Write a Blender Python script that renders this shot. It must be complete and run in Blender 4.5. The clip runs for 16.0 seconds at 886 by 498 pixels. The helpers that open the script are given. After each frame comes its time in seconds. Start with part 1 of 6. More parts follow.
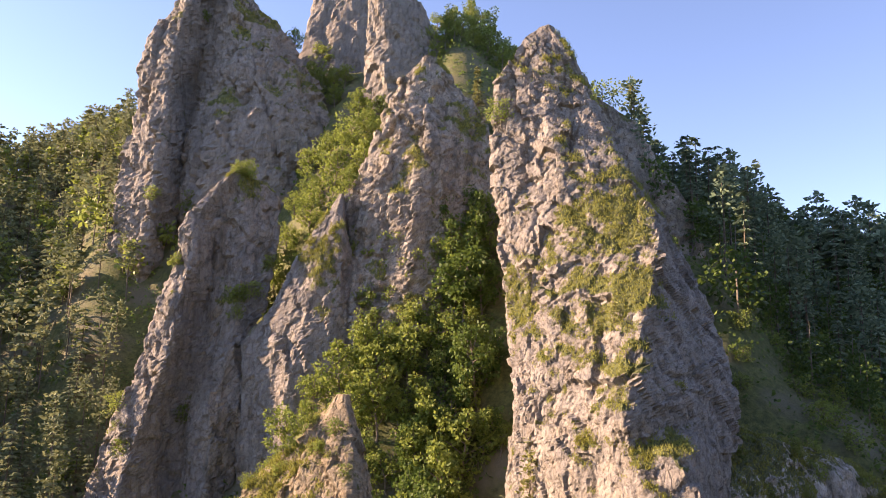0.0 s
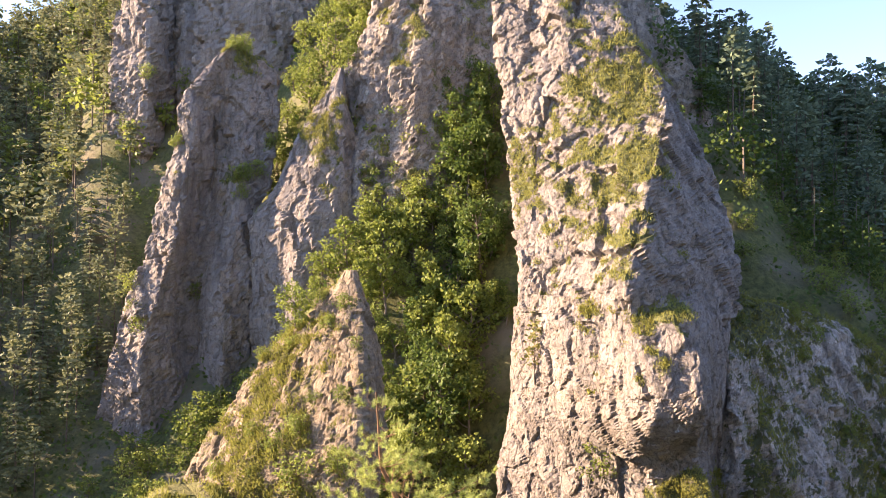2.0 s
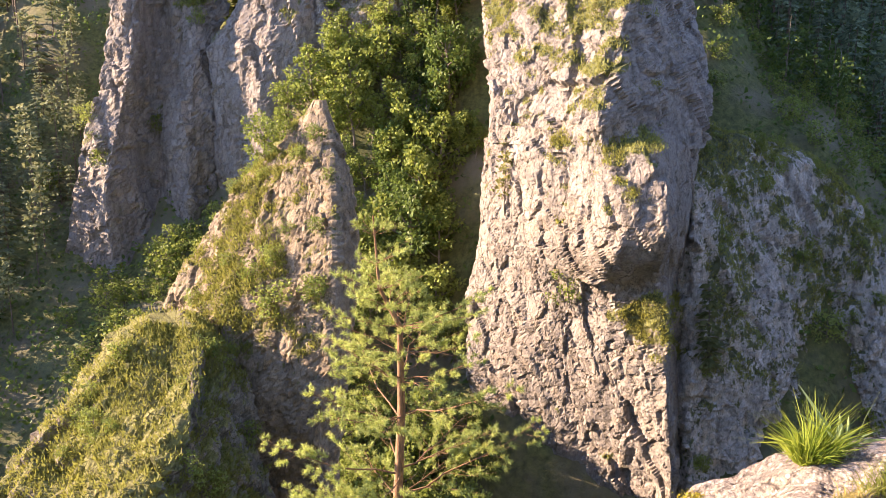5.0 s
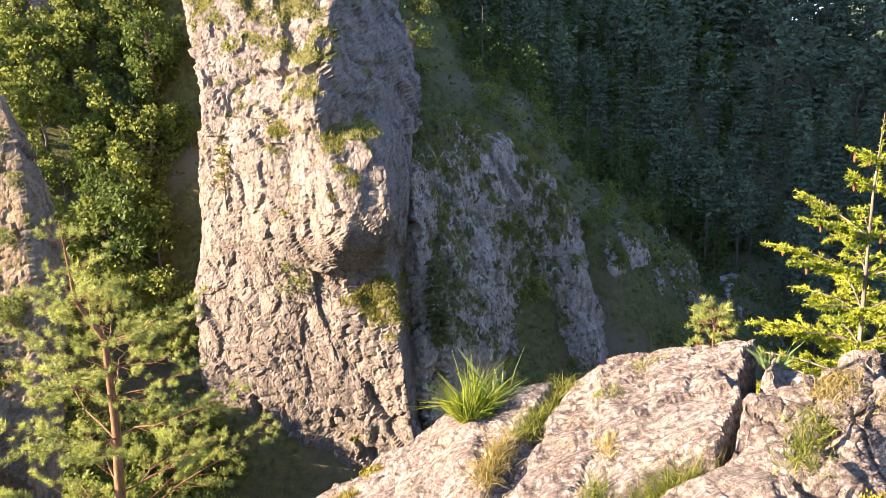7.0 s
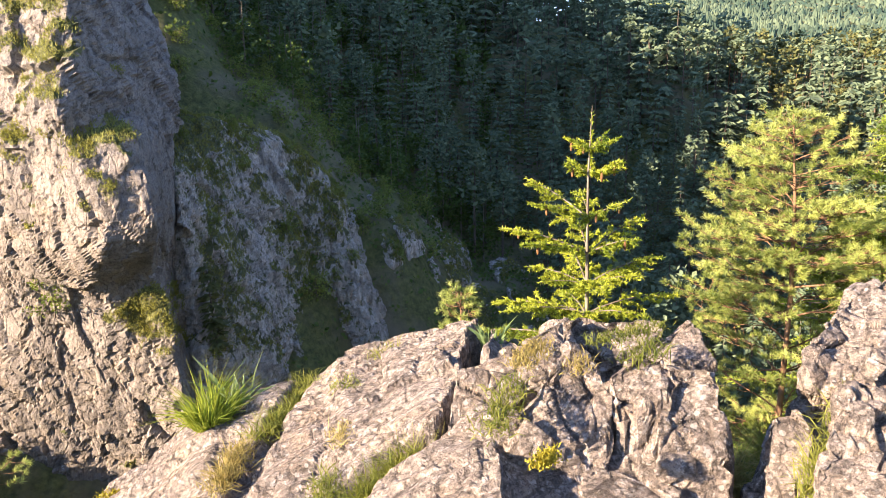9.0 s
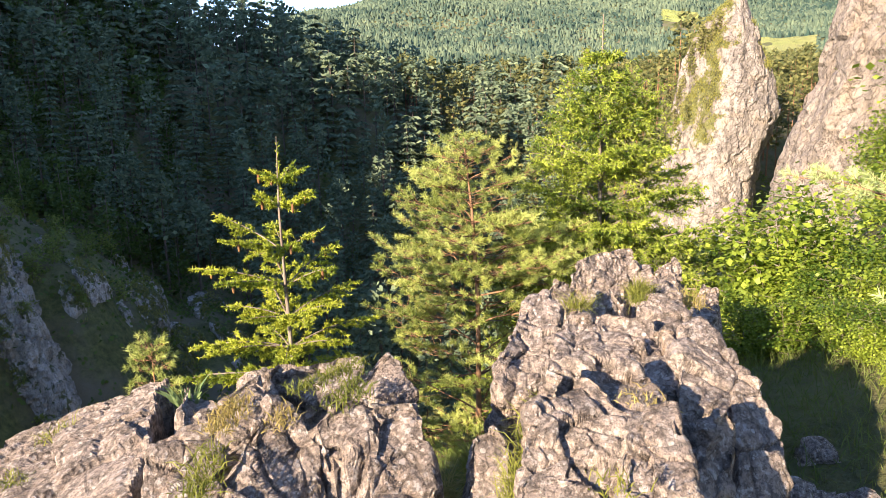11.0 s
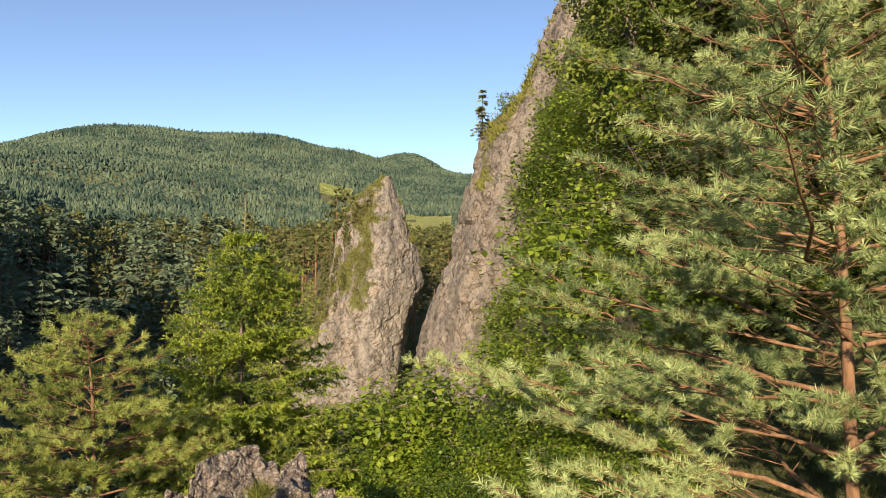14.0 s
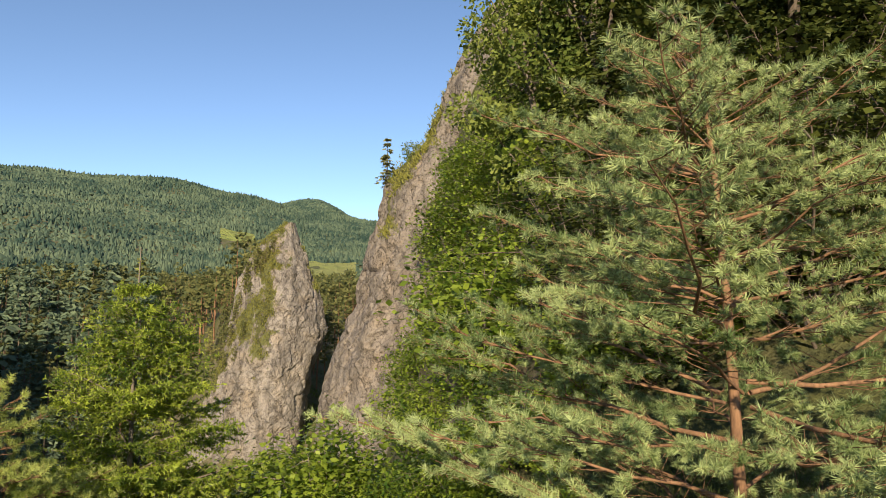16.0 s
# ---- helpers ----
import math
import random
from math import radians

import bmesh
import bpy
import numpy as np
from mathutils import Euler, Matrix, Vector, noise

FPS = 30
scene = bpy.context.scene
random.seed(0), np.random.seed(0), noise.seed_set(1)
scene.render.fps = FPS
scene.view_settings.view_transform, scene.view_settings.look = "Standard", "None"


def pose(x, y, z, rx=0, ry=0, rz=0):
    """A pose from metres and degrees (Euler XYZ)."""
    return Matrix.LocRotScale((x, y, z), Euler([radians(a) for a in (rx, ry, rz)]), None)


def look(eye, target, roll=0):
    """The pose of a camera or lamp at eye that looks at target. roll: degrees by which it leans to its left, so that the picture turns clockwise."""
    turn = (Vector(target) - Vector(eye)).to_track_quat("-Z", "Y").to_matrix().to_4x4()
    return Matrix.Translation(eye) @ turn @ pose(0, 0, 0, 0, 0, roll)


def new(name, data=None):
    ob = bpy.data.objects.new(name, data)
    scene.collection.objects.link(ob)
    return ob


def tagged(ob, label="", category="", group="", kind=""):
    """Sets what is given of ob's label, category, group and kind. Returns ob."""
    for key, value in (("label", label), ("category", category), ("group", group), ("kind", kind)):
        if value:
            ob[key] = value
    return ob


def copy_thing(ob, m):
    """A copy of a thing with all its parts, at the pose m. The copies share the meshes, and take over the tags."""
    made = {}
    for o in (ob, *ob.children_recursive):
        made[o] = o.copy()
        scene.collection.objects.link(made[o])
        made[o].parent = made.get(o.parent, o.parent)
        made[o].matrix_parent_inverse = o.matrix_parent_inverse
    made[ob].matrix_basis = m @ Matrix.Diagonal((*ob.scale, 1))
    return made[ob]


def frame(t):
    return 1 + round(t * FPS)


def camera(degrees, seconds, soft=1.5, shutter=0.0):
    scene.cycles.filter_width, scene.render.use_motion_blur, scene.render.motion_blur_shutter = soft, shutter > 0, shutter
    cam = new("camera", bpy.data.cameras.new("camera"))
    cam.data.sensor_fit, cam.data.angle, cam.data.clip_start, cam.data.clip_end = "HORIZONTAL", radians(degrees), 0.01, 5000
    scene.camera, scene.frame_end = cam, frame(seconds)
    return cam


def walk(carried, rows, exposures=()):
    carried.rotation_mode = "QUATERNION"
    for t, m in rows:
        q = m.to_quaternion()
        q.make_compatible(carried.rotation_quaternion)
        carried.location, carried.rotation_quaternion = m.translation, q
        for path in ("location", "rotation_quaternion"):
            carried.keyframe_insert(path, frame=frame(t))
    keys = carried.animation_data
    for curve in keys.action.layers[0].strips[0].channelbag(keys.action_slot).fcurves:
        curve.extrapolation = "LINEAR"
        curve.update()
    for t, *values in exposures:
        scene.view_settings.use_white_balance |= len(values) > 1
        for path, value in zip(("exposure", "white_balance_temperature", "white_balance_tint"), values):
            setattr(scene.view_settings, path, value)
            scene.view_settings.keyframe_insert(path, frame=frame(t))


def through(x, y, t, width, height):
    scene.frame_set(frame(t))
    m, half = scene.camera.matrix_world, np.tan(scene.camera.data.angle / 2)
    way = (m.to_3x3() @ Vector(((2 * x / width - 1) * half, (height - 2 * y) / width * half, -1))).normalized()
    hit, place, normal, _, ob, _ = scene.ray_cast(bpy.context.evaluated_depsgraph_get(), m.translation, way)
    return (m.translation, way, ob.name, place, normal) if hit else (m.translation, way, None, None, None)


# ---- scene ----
SECONDS = 16.0
# seconds, eye x y z, bearing, tilt, lean
PATH = (
    (0, 0.001, -0.000, 0.001, 5.71, 10.23, 1.52),
    (0.5, 0.021, -0.011, 0.039, 5.72, 7.81, 1.10),
    (1, 0.024, -0.002, 0.054, 5.78, 5.57, 0.80),
    (1.5, 0.013, 0.017, 0.051, 5.59, 3.10, 0.50),
    (2, 0.012, 0.030, 0.057, 5.52, 0.76, 0.32),
    (2.5, 0.004, 0.071, 0.062, 5.48, -1.59, 0.32),
    (3, 0.006, 0.093, 0.069, 5.45, -3.69, 0.40),
    (3.2, -0.003, 0.102, 0.062, 5.40, -4.48, 0.39),
    (5.3, -0.443, 0.245, -0.133, 9.79, -12.57, 0.19),
    (5.5, -0.419, 0.256, -0.143, 12.12, -12.97, -0.10),
    (6, -0.288, 0.291, -0.150, 18.77, -13.16, -0.36),
    (6.5, -0.216, 0.235, -0.131, 24.24, -12.90, -0.55),
    (7, -0.172, 0.192, -0.126, 28.71, -12.61, -0.60),
    (7.5, -0.124, 0.152, -0.135, 33.59, -12.76, -0.67),
    (8, -0.088, 0.106, -0.137, 38.02, -12.94, -0.95),
    (8.2, -0.078, 0.085, -0.136, 39.55, -12.92, -0.90),
    (10.3, 0.008, 0.058, -0.103, 59.58, -12.80, -1.07),
    (10.5, 0.026, 0.071, -0.106, 62.42, -12.58, -1.21),
    (11, 0.045, 0.093, -0.091, 68.56, -11.64, -1.42),
    (11.5, 0.053, 0.064, -0.058, 74.11, -9.62, -1.34),
    (12, 0.052, 0.036, -0.014, 78.21, -7.01, -0.92),
    (12.5, 0.065, 0.006, 0.015, 81.78, -4.78, -0.47),
    (13, 0.072, -0.016, 0.037, 85.20, -2.67, 0.08),
    (13.5, 0.089, -0.050, 0.055, 88.88, -1.28, 0.87),
    (14, 0.105, -0.076, 0.071, 93.78, 0.62, 1.40),
    (14.5, 0.109, -0.073, 0.091, 97.08, 2.39, 1.30),
    (15, 0.110, -0.074, 0.108, 100.30, 4.23, 1.26),
    (15.5, 0.101, -0.077, 0.112, 100.73, 4.35, 1.37),
    (16, 0.097, -0.076, 0.110, 100.90, 4.31, 1.17),
)


def aimed(x, y, z, bearing, tilt, lean):
    b, e = radians(bearing), radians(tilt)
    way = Vector((math.sin(b) * math.cos(e), math.cos(b) * math.cos(e), math.sin(e)))
    return look((x, y, z), Vector((x, y, z)) + way, lean)


cam = camera(60.61, SECONDS, soft=0.8)
walk(cam, [(row[0], aimed(*row[1:])) for row in PATH],
     exposures=((0.0, 2.75, 7600, 28), (1.5, 3.1, 7400, 28), (3.0, 3.25, 7200, 26), (5.5, 3.25, 7100, 26), (8.0, 3.1, 6900, 20), (11.0, 2.8, 6700, 18), (12.0, 2.1, 7000, 16), (12.6, 1.92, 7200, 16), (13.5, 1.72, 7200, 13), (16.0, 1.48, 6900, 8)))

# ---- world, sun ----
SUN_BEARING, SUN_HEIGHT = -73.5, 19.5
world = bpy.data.worlds.new("sky")
scene.world = world
world.use_nodes = True
wn = world.node_tree
sky = wn.nodes.new("ShaderNodeTexSky")
sky.sky_type = "NISHITA"
sky.sun_disc = False
sky.sun_elevation = radians(SUN_HEIGHT)
sky.sun_rotation = radians(SUN_BEARING)
sky.altitude = 1200
sky.air_density, sky.dust_density, sky.ozone_density = 0.65, 0.15, 2.0
wn.nodes["Background"].inputs["Strength"].default_value = 0.072
wn.links.new(sky.outputs[0], wn.nodes["Background"].inputs["Color"])
sun_data = bpy.data.lights.new("sun", "SUN")
sun_data.energy, sun_data.angle, sun_data.color = 2.65, radians(0.53), (1.0, 0.82, 0.60)
sun = new("sun", sun_data)
sb, se = radians(SUN_BEARING), radians(SUN_HEIGHT)
sun_way = Vector((math.sin(sb) * math.cos(se), math.cos(sb) * math.cos(se), math.sin(se)))
sun.matrix_world = look(sun_way * 400, (0, 0, 0))

# ---- materials ----
def material(name, rough=0.9):
    m = bpy.data.materials.new(name)
    m.use_nodes = True
    bsdf = m.node_tree.nodes["Principled BSDF"]
    bsdf.inputs["Roughness"].default_value = rough
    bsdf.inputs["Specular IOR Level"].default_value = 0.25
    return m, m.node_tree, bsdf


def noise_tex(nt, scale, detail=6.0, stretch=(1, 1, 1), rough=0.6, offset=0.0):
    geo = nt.nodes.new("ShaderNodeNewGeometry")
    mp = nt.nodes.new("ShaderNodeMapping")
    mp.inputs["Scale"].default_value = stretch
    mp.inputs["Location"].default_value = (offset, offset * 0.7, offset * 1.3)
    tex = nt.nodes.new("ShaderNodeTexNoise")
    tex.inputs["Scale"].default_value, tex.inputs["Detail"].default_value = scale, detail
    tex.inputs["Roughness"].default_value = rough
    nt.links.new(geo.outputs["Position"], mp.inputs["Vector"])
    nt.links.new(mp.outputs["Vector"], tex.inputs["Vector"])
    return tex.outputs["Fac"], mp


def ramp(nt, fac, stops):
    r = nt.nodes.new("ShaderNodeValToRGB")
    while len(r.color_ramp.elements) < len(stops):
        r.color_ramp.elements.new(0.5)
    for e, (p, c) in zip(r.color_ramp.elements, stops):
        e.position, e.color = p, (*c, 1) if len(c) == 3 else c
    nt.links.new(fac, r.inputs["Fac"])
    return r.outputs["Color"]


def mix(nt, fac, a, b, mode="MIX"):
    m = nt.nodes.new("ShaderNodeMix")
    m.data_type, m.blend_type = "RGBA", mode
    for socket, value in ((m.inputs[0], fac), (m.inputs[6], a), (m.inputs[7], b)):
        if isinstance(value, (int, float)):
            socket.default_value = value
        elif isinstance(value, tuple):
            socket.default_value = (*value, 1)
        else:
            nt.links.new(value, socket)
    return m.outputs[2]


def calc(nt, op, a, b=0.0, c=None):
    m = nt.nodes.new("ShaderNodeMath")
    m.operation = op
    for socket, value in zip(m.inputs, (a, b, c)):
        if value is None:
            continue
        if isinstance(value, (int, float)):
            socket.default_value = value
        else:
            nt.links.new(value, socket)
    return m.outputs[0]


def bump(nt, bsdf, height, strength, distance, before=None):
    b = nt.nodes.new("ShaderNodeBump")
    b.inputs["Strength"].default_value, b.inputs["Distance"].default_value = strength, distance
    nt.links.new(height, b.inputs["Height"])
    if before is not None:
        nt.links.new(before, b.inputs["Normal"])
    nt.links.new(b.outputs["Normal"], bsdf.inputs["Normal"])
    return b.outputs["Normal"]


BLACK, WHITE = (0, 0, 0), (1, 1, 1)


def limestone(name, unit, pale, dark, grass, grass_from=0.5, streak=0.5, lichen=0.0, mottle=2.2):
    """Weathered limestone. unit: metres of its coarse blotches. Grass and moss hold where the growth attribute is high.
    lichen: how thickly pale round lichen spots it. mottle: how much the growth breaks up into tufts."""
    m, nt, bsdf = material(name, 0.92)
    big, _ = noise_tex(nt, 0.5 / unit, 5)
    fine, _ = noise_tex(nt, 5.0 / unit, 9, rough=0.72)
    run, _ = noise_tex(nt, 1.3 / unit, 8, stretch=(1, 1, 0.14), offset=7, rough=0.65)
    grain, _ = noise_tex(nt, 34 / unit, 6, offset=3, rough=0.7)
    col = mix(nt, ramp(nt, big, ((0.35, BLACK), (0.65, WHITE))), dark, pale)
    warm = tuple(c * k for c, k in zip(pale, (0.98, 0.87, 0.70)))
    tint, _ = noise_tex(nt, 0.9 / unit, 6, offset=21)
    col = mix(nt, calc(nt, "MULTIPLY", ramp(nt, tint, ((0.5, BLACK), (0.66, WHITE))), 0.55), col, warm)
    col = mix(nt, calc(nt, "MULTIPLY", ramp(nt, run, ((0.50, BLACK), (0.62, WHITE))), streak), col, tuple(c * 0.45 for c in dark))
    col = mix(nt, calc(nt, "MULTIPLY", ramp(nt, fine, ((0.36, WHITE), (0.47, BLACK))), 0.55), col, tuple(c * 0.35 for c in dark))
    col = mix(nt, calc(nt, "MULTIPLY", ramp(nt, fine, ((0.55, BLACK), (0.68, WHITE))), 0.35), col, tuple(min(0.8, c * 1.12) for c in pale))
    col = mix(nt, calc(nt, "MULTIPLY", ramp(nt, grain, ((0.34, WHITE), (0.5, BLACK))), 0.45), col, tuple(c * 0.4 for c in dark))
    pits, _ = noise_tex(nt, 14 / unit, 6, stretch=(1, 1, 0.7), offset=31, rough=0.7)
    col = mix(nt, calc(nt, "MULTIPLY", ramp(nt, pits, ((0.41, WHITE), (0.455, BLACK))), 0.65), col, tuple(c * 0.32 for c in dark))
    if lichen:
        spot = nt.nodes.new("ShaderNodeTexVoronoi")
        spot.inputs["Scale"].default_value = 6.5 / unit
        _, at = noise_tex(nt, 1.0, 2)
        nt.links.new(at.outputs["Vector"], spot.inputs["Vector"])
        sep = nt.nodes.new("ShaderNodeSeparateColor")
        nt.links.new(spot.outputs["Color"], sep.inputs[0])
        reach = calc(nt, "MULTIPLY_ADD", sep.outputs[0], 0.5, -0.12)
        wavy = calc(nt, "MULTIPLY_ADD", fine, 0.30, calc(nt, "SUBTRACT", spot.outputs["Distance"], 0.15))
        disc = ramp(nt, calc(nt, "SUBTRACT", reach, wavy), ((0.0, BLACK), (0.02, WHITE)))
        crust, _ = noise_tex(nt, 4.5 / unit, 8, offset=41, rough=0.75)
        col = mix(nt, calc(nt, "MULTIPLY", ramp(nt, crust, ((0.53, BLACK), (0.565, WHITE))), 0.7), col, (0.15, 0.135, 0.12))
        speck, _ = noise_tex(nt, 8.0 / unit, 8, offset=61, rough=0.7)
        col = mix(nt, calc(nt, "MULTIPLY", ramp(nt, speck, ((0.40, WHITE), (0.45, BLACK))), 0.75), col, (0.10, 0.09, 0.085))
        col = mix(nt, calc(nt, "MULTIPLY", ramp(nt, speck, ((0.55, BLACK), (0.585, WHITE))), 0.5), col, (0.56, 0.525, 0.48))
        bed, _ = noise_tex(nt, 7.0 / unit, 6, stretch=(0.22, 1.0, 1.7), offset=51)
        col = mix(nt, calc(nt, "MULTIPLY", ramp(nt, bed, ((0.38, WHITE), (0.46, BLACK))), 0.7), col, tuple(c * 0.3 for c in dark))
        col = mix(nt, calc(nt, "MULTIPLY", disc, lichen), col, mix(nt, sep.outputs[1], (0.50, 0.47, 0.43), (0.28, 0.265, 0.25)))
    # growth: where plants have taken hold
    held = nt.nodes.new("ShaderNodeAttribute")
    held.attribute_name = "growth"
    patch, _ = noise_tex(nt, 1.6 / unit, 9, stretch=(1, 1, 0.6), offset=11, rough=0.75)
    lie = calc(nt, "ADD", held.outputs["Fac"], calc(nt, "MULTIPLY_ADD", patch, mottle, -0.5 * mottle))
    hold = ramp(nt, lie, ((grass_from, BLACK), (min(grass_from + 0.12, 1.0), WHITE)))
    gcol = mix(nt, ramp(nt, grain, ((0.35, BLACK), (0.65, WHITE))), tuple(c * 0.45 for c in grass), grass)
    col = mix(nt, calc(nt, "MULTIPLY", hold, 0.9), col, gcol)
    vor = nt.nodes.new("ShaderNodeTexVoronoi")
    vor.feature, vor.inputs["Scale"].default_value = "DISTANCE_TO_EDGE", 1.5 / unit
    _, mp = noise_tex(nt, 1.0, 2, stretch=(1, 1, 0.6))
    warp, _ = noise_tex(nt, 2.0 / unit, 5)
    add = nt.nodes.new("ShaderNodeVectorMath")
    add.operation = "ADD"
    nt.links.new(mp.outputs["Vector"], add.inputs[0])
    sc = nt.nodes.new("ShaderNodeVectorMath")
    sc.operation = "SCALE"
    sc.inputs[3].default_value = unit * 1.2
    nt.links.new(warp, sc.inputs[0])
    nt.links.new(sc.outputs[0], add.inputs[1])
    nt.links.new(add.outputs[0], vor.inputs["Vector"])
    crack = ramp(nt, vor.outputs["Distance"], ((0.0, BLACK), (0.07, WHITE)))
    open_crack = calc(nt, "MULTIPLY", ramp(nt, vor.outputs["Distance"], ((0.0, WHITE), (0.03, BLACK))), ramp(nt, tint, ((0.42, BLACK), (0.55, WHITE))))
    col = mix(nt, calc(nt, "MULTIPLY", open_crack, 0.75), col, tuple(c * 0.25 for c in dark))
    nt.links.new(col, bsdf.inputs["Base Color"])
    first = bump(nt, bsdf, crack, 0.8, 0.10 * unit)
    second = bump(nt, bsdf, fine, 1.0, 0.06 * unit, bump(nt, bsdf, pits, 1.0, 0.045 * unit, first))
    bump(nt, bsdf, grain, 0.9, 0.018 * unit, second)
    return m


def foliage(name, dark, light, through=0.35, rough=0.6, drift=0.35, clump=0.5):
    """Leaves or needles: each leaf its own shade, with light coming through."""
    m, nt, bsdf = material(name, rough)
    geo = nt.nodes.new("ShaderNodeNewGeometry")
    info = nt.nodes.new("ShaderNodeObjectInfo")
    spot, _ = noise_tex(nt, drift, 3)
    v = calc(nt, "MULTIPLY_ADD", geo.outputs["Random Per Island"], 0.6, calc(nt, "MULTIPLY_ADD", spot, clump, calc(nt, "MULTIPLY_ADD", info.outputs["Random"], 0.5, -0.05 - clump * 0.5)))
    col = mix(nt, ramp(nt, v, ((0.1, BLACK), (0.9, WHITE))), dark, light)
    nt.links.new(col, bsdf.inputs["Base Color"])
    tr = nt.nodes.new("ShaderNodeBsdfTranslucent")
    nt.links.new(mix(nt, 0.5, col, tuple(min(1, c * 1.5) for c in light)), tr.inputs["Color"])
    mx = nt.nodes.new("ShaderNodeMixShader")
    mx.inputs[0].default_value = through
    nt.links.new(bsdf.outputs[0], mx.inputs[1])
    nt.links.new(tr.outputs[0], mx.inputs[2])
    nt.links.new(mx.outputs[0], nt.nodes["Material Output"].inputs["Surface"])
    return m


def bark(name, a, b, scale=12.0):
    m, nt, bsdf = material(name, 0.95)
    n1, _ = noise_tex(nt, scale, 6, stretch=(1, 1, 0.3))
    n2, _ = noise_tex(nt, scale * 0.12, 3)
    col = mix(nt, ramp(nt, n1, ((0.35, BLACK), (0.65, WHITE))), a, b)
    col = mix(nt, calc(nt, "MULTIPLY", n2, 0.5), col, tuple(c * 0.6 for c in a))
    nt.links.new(col, bsdf.inputs["Base Color"])
    bump(nt, bsdf, n1, 0.8, 0.4 / scale)
    return m


def turf(name, a, b, c, scale):
    m, nt, bsdf = material(name, 0.95)
    n1, _ = noise_tex(nt, scale, 8, rough=0.7)
    n2, _ = noise_tex(nt, scale * 0.08, 5, offset=5)
    n3, _ = noise_tex(nt, scale * 9, 5, offset=9)
    col = mix(nt, ramp(nt, n1, ((0.35, BLACK), (0.65, WHITE))), a, b)
    col = mix(nt, ramp(nt, n2, ((0.45, BLACK), (0.65, WHITE))), col, c)
    nt.links.new(col, bsdf.inputs["Base Color"])
    first = bump(nt, bsdf, n1, 0.8, 0.6 / scale)
    bump(nt, bsdf, n3, 0.7, 0.08 / scale, first)
    return m


GRASSY = (0.15, 0.165, 0.045)
ROCK_FAR = limestone("limestone_cliff", 1.5, (0.335, 0.298, 0.262), (0.258, 0.232, 0.203), GRASSY, 0.5, 0.5)
ROCK_GREY = limestone("limestone_grey", 2.6, (0.38, 0.35, 0.315), (0.26, 0.24, 0.22), GRASSY, 0.5, 0.65)
ROCK_DARK = limestone("limestone_weathered", 2.2, (0.40, 0.35, 0.295), (0.27, 0.24, 0.20), GRASSY, 0.48, 0.65)
ROCK_BROWN = limestone("brown_weathered_rock", 0.7, (0.37, 0.30, 0.21), (0.22, 0.175, 0.12), (0.17, 0.165, 0.05), 0.5, 0.4, mottle=4.0)
ROCK_SCRUB = limestone("limestone_scrubby", 0.9, (0.60, 0.56, 0.51), (0.38, 0.355, 0.32), (0.12, 0.14, 0.042), 0.5, 0.6, mottle=5.0)
SPUR = limestone("grassed_rock", 1.0, (0.30, 0.26, 0.195), (0.18, 0.155, 0.115), (0.26, 0.255, 0.08), 0.5, 0.4, mottle=3.6)
ROCK_NEAR = limestone("limestone_outcrop", 0.16, (0.385, 0.325, 0.275), (0.265, 0.22, 0.185), (0.20, 0.16, 0.05), 0.95, 0.25, 0.7)
TURF = turf("hillside_turf", (0.06, 0.075, 0.028), (0.17, 0.175, 0.062), (0.17, 0.15, 0.10), 1.4)
MEADOW = turf("meadow_grass", (0.26, 0.31, 0.08), (0.32, 0.36, 0.11), (0.36, 0.36, 0.13), 0.05)
BARK_GREY = bark("grey_bark", (0.16, 0.13, 0.10), (0.28, 0.25, 0.21))
BARK_PINE = bark("orange_pine_bark", (0.17, 0.10, 0.06), (0.40, 0.23, 0.13), 26)
BARK_DARK = bark("dark_conifer_bark", (0.10, 0.08, 0.06), (0.20, 0.16, 0.13))
LEAF = foliage("broad_leaves", (0.035, 0.07, 0.016), (0.13, 0.19, 0.042), 0.3)
LEAF_LIGHT = foliage("light_broad_leaves", (0.07, 0.115, 0.022), (0.27, 0.32, 0.075), 0.34)
NEEDLE_FAR = foliage("dark_conifer_needles", (0.065, 0.105, 0.068), (0.22, 0.285, 0.165), 0.15, 0.85, 0.12)
NEEDLE_OLIVE = foliage("olive_conifer_needles", (0.07, 0.088, 0.032), (0.26, 0.255, 0.09), 0.22, 0.75)
# Pale, greyed needles: the haze over the western slope is put into this colour.
NEEDLE_WEST = foliage("haze_toned_pine_needles", (0.11, 0.135, 0.07), (0.28, 0.30, 0.15), 0.2, 0.8, 0.05, 0.6)
NEEDLE_SPRUCE = foliage("fresh_spruce_needles", (0.07, 0.13, 0.015), (0.46, 0.50, 0.06), 0.35, 0.5, 4.0, 1.4)
NEEDLE_PINE = foliage("blue_green_pine_needles", (0.09, 0.15, 0.05), (0.47, 0.56, 0.25), 0.2, 0.5, 7.0, 2.0)
GRASS = foliage("grass_blades", (0.09, 0.12, 0.02), (0.27, 0.28, 0.06), 0.4, 0.6)
LEAF_BRIGHT = foliage("yellow_green_broad_leaves", (0.04, 0.09, 0.012), (0.31, 0.40, 0.055), 0.33, 0.45, 3.0, 1.2)
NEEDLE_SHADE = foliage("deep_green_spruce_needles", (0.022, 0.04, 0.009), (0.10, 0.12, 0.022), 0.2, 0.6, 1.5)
NEEDLE_SPRUCE2 = foliage("green_spruce_needles", (0.045, 0.095, 0.015), (0.36, 0.44, 0.06), 0.3, 0.5, 3.0, 1.8)
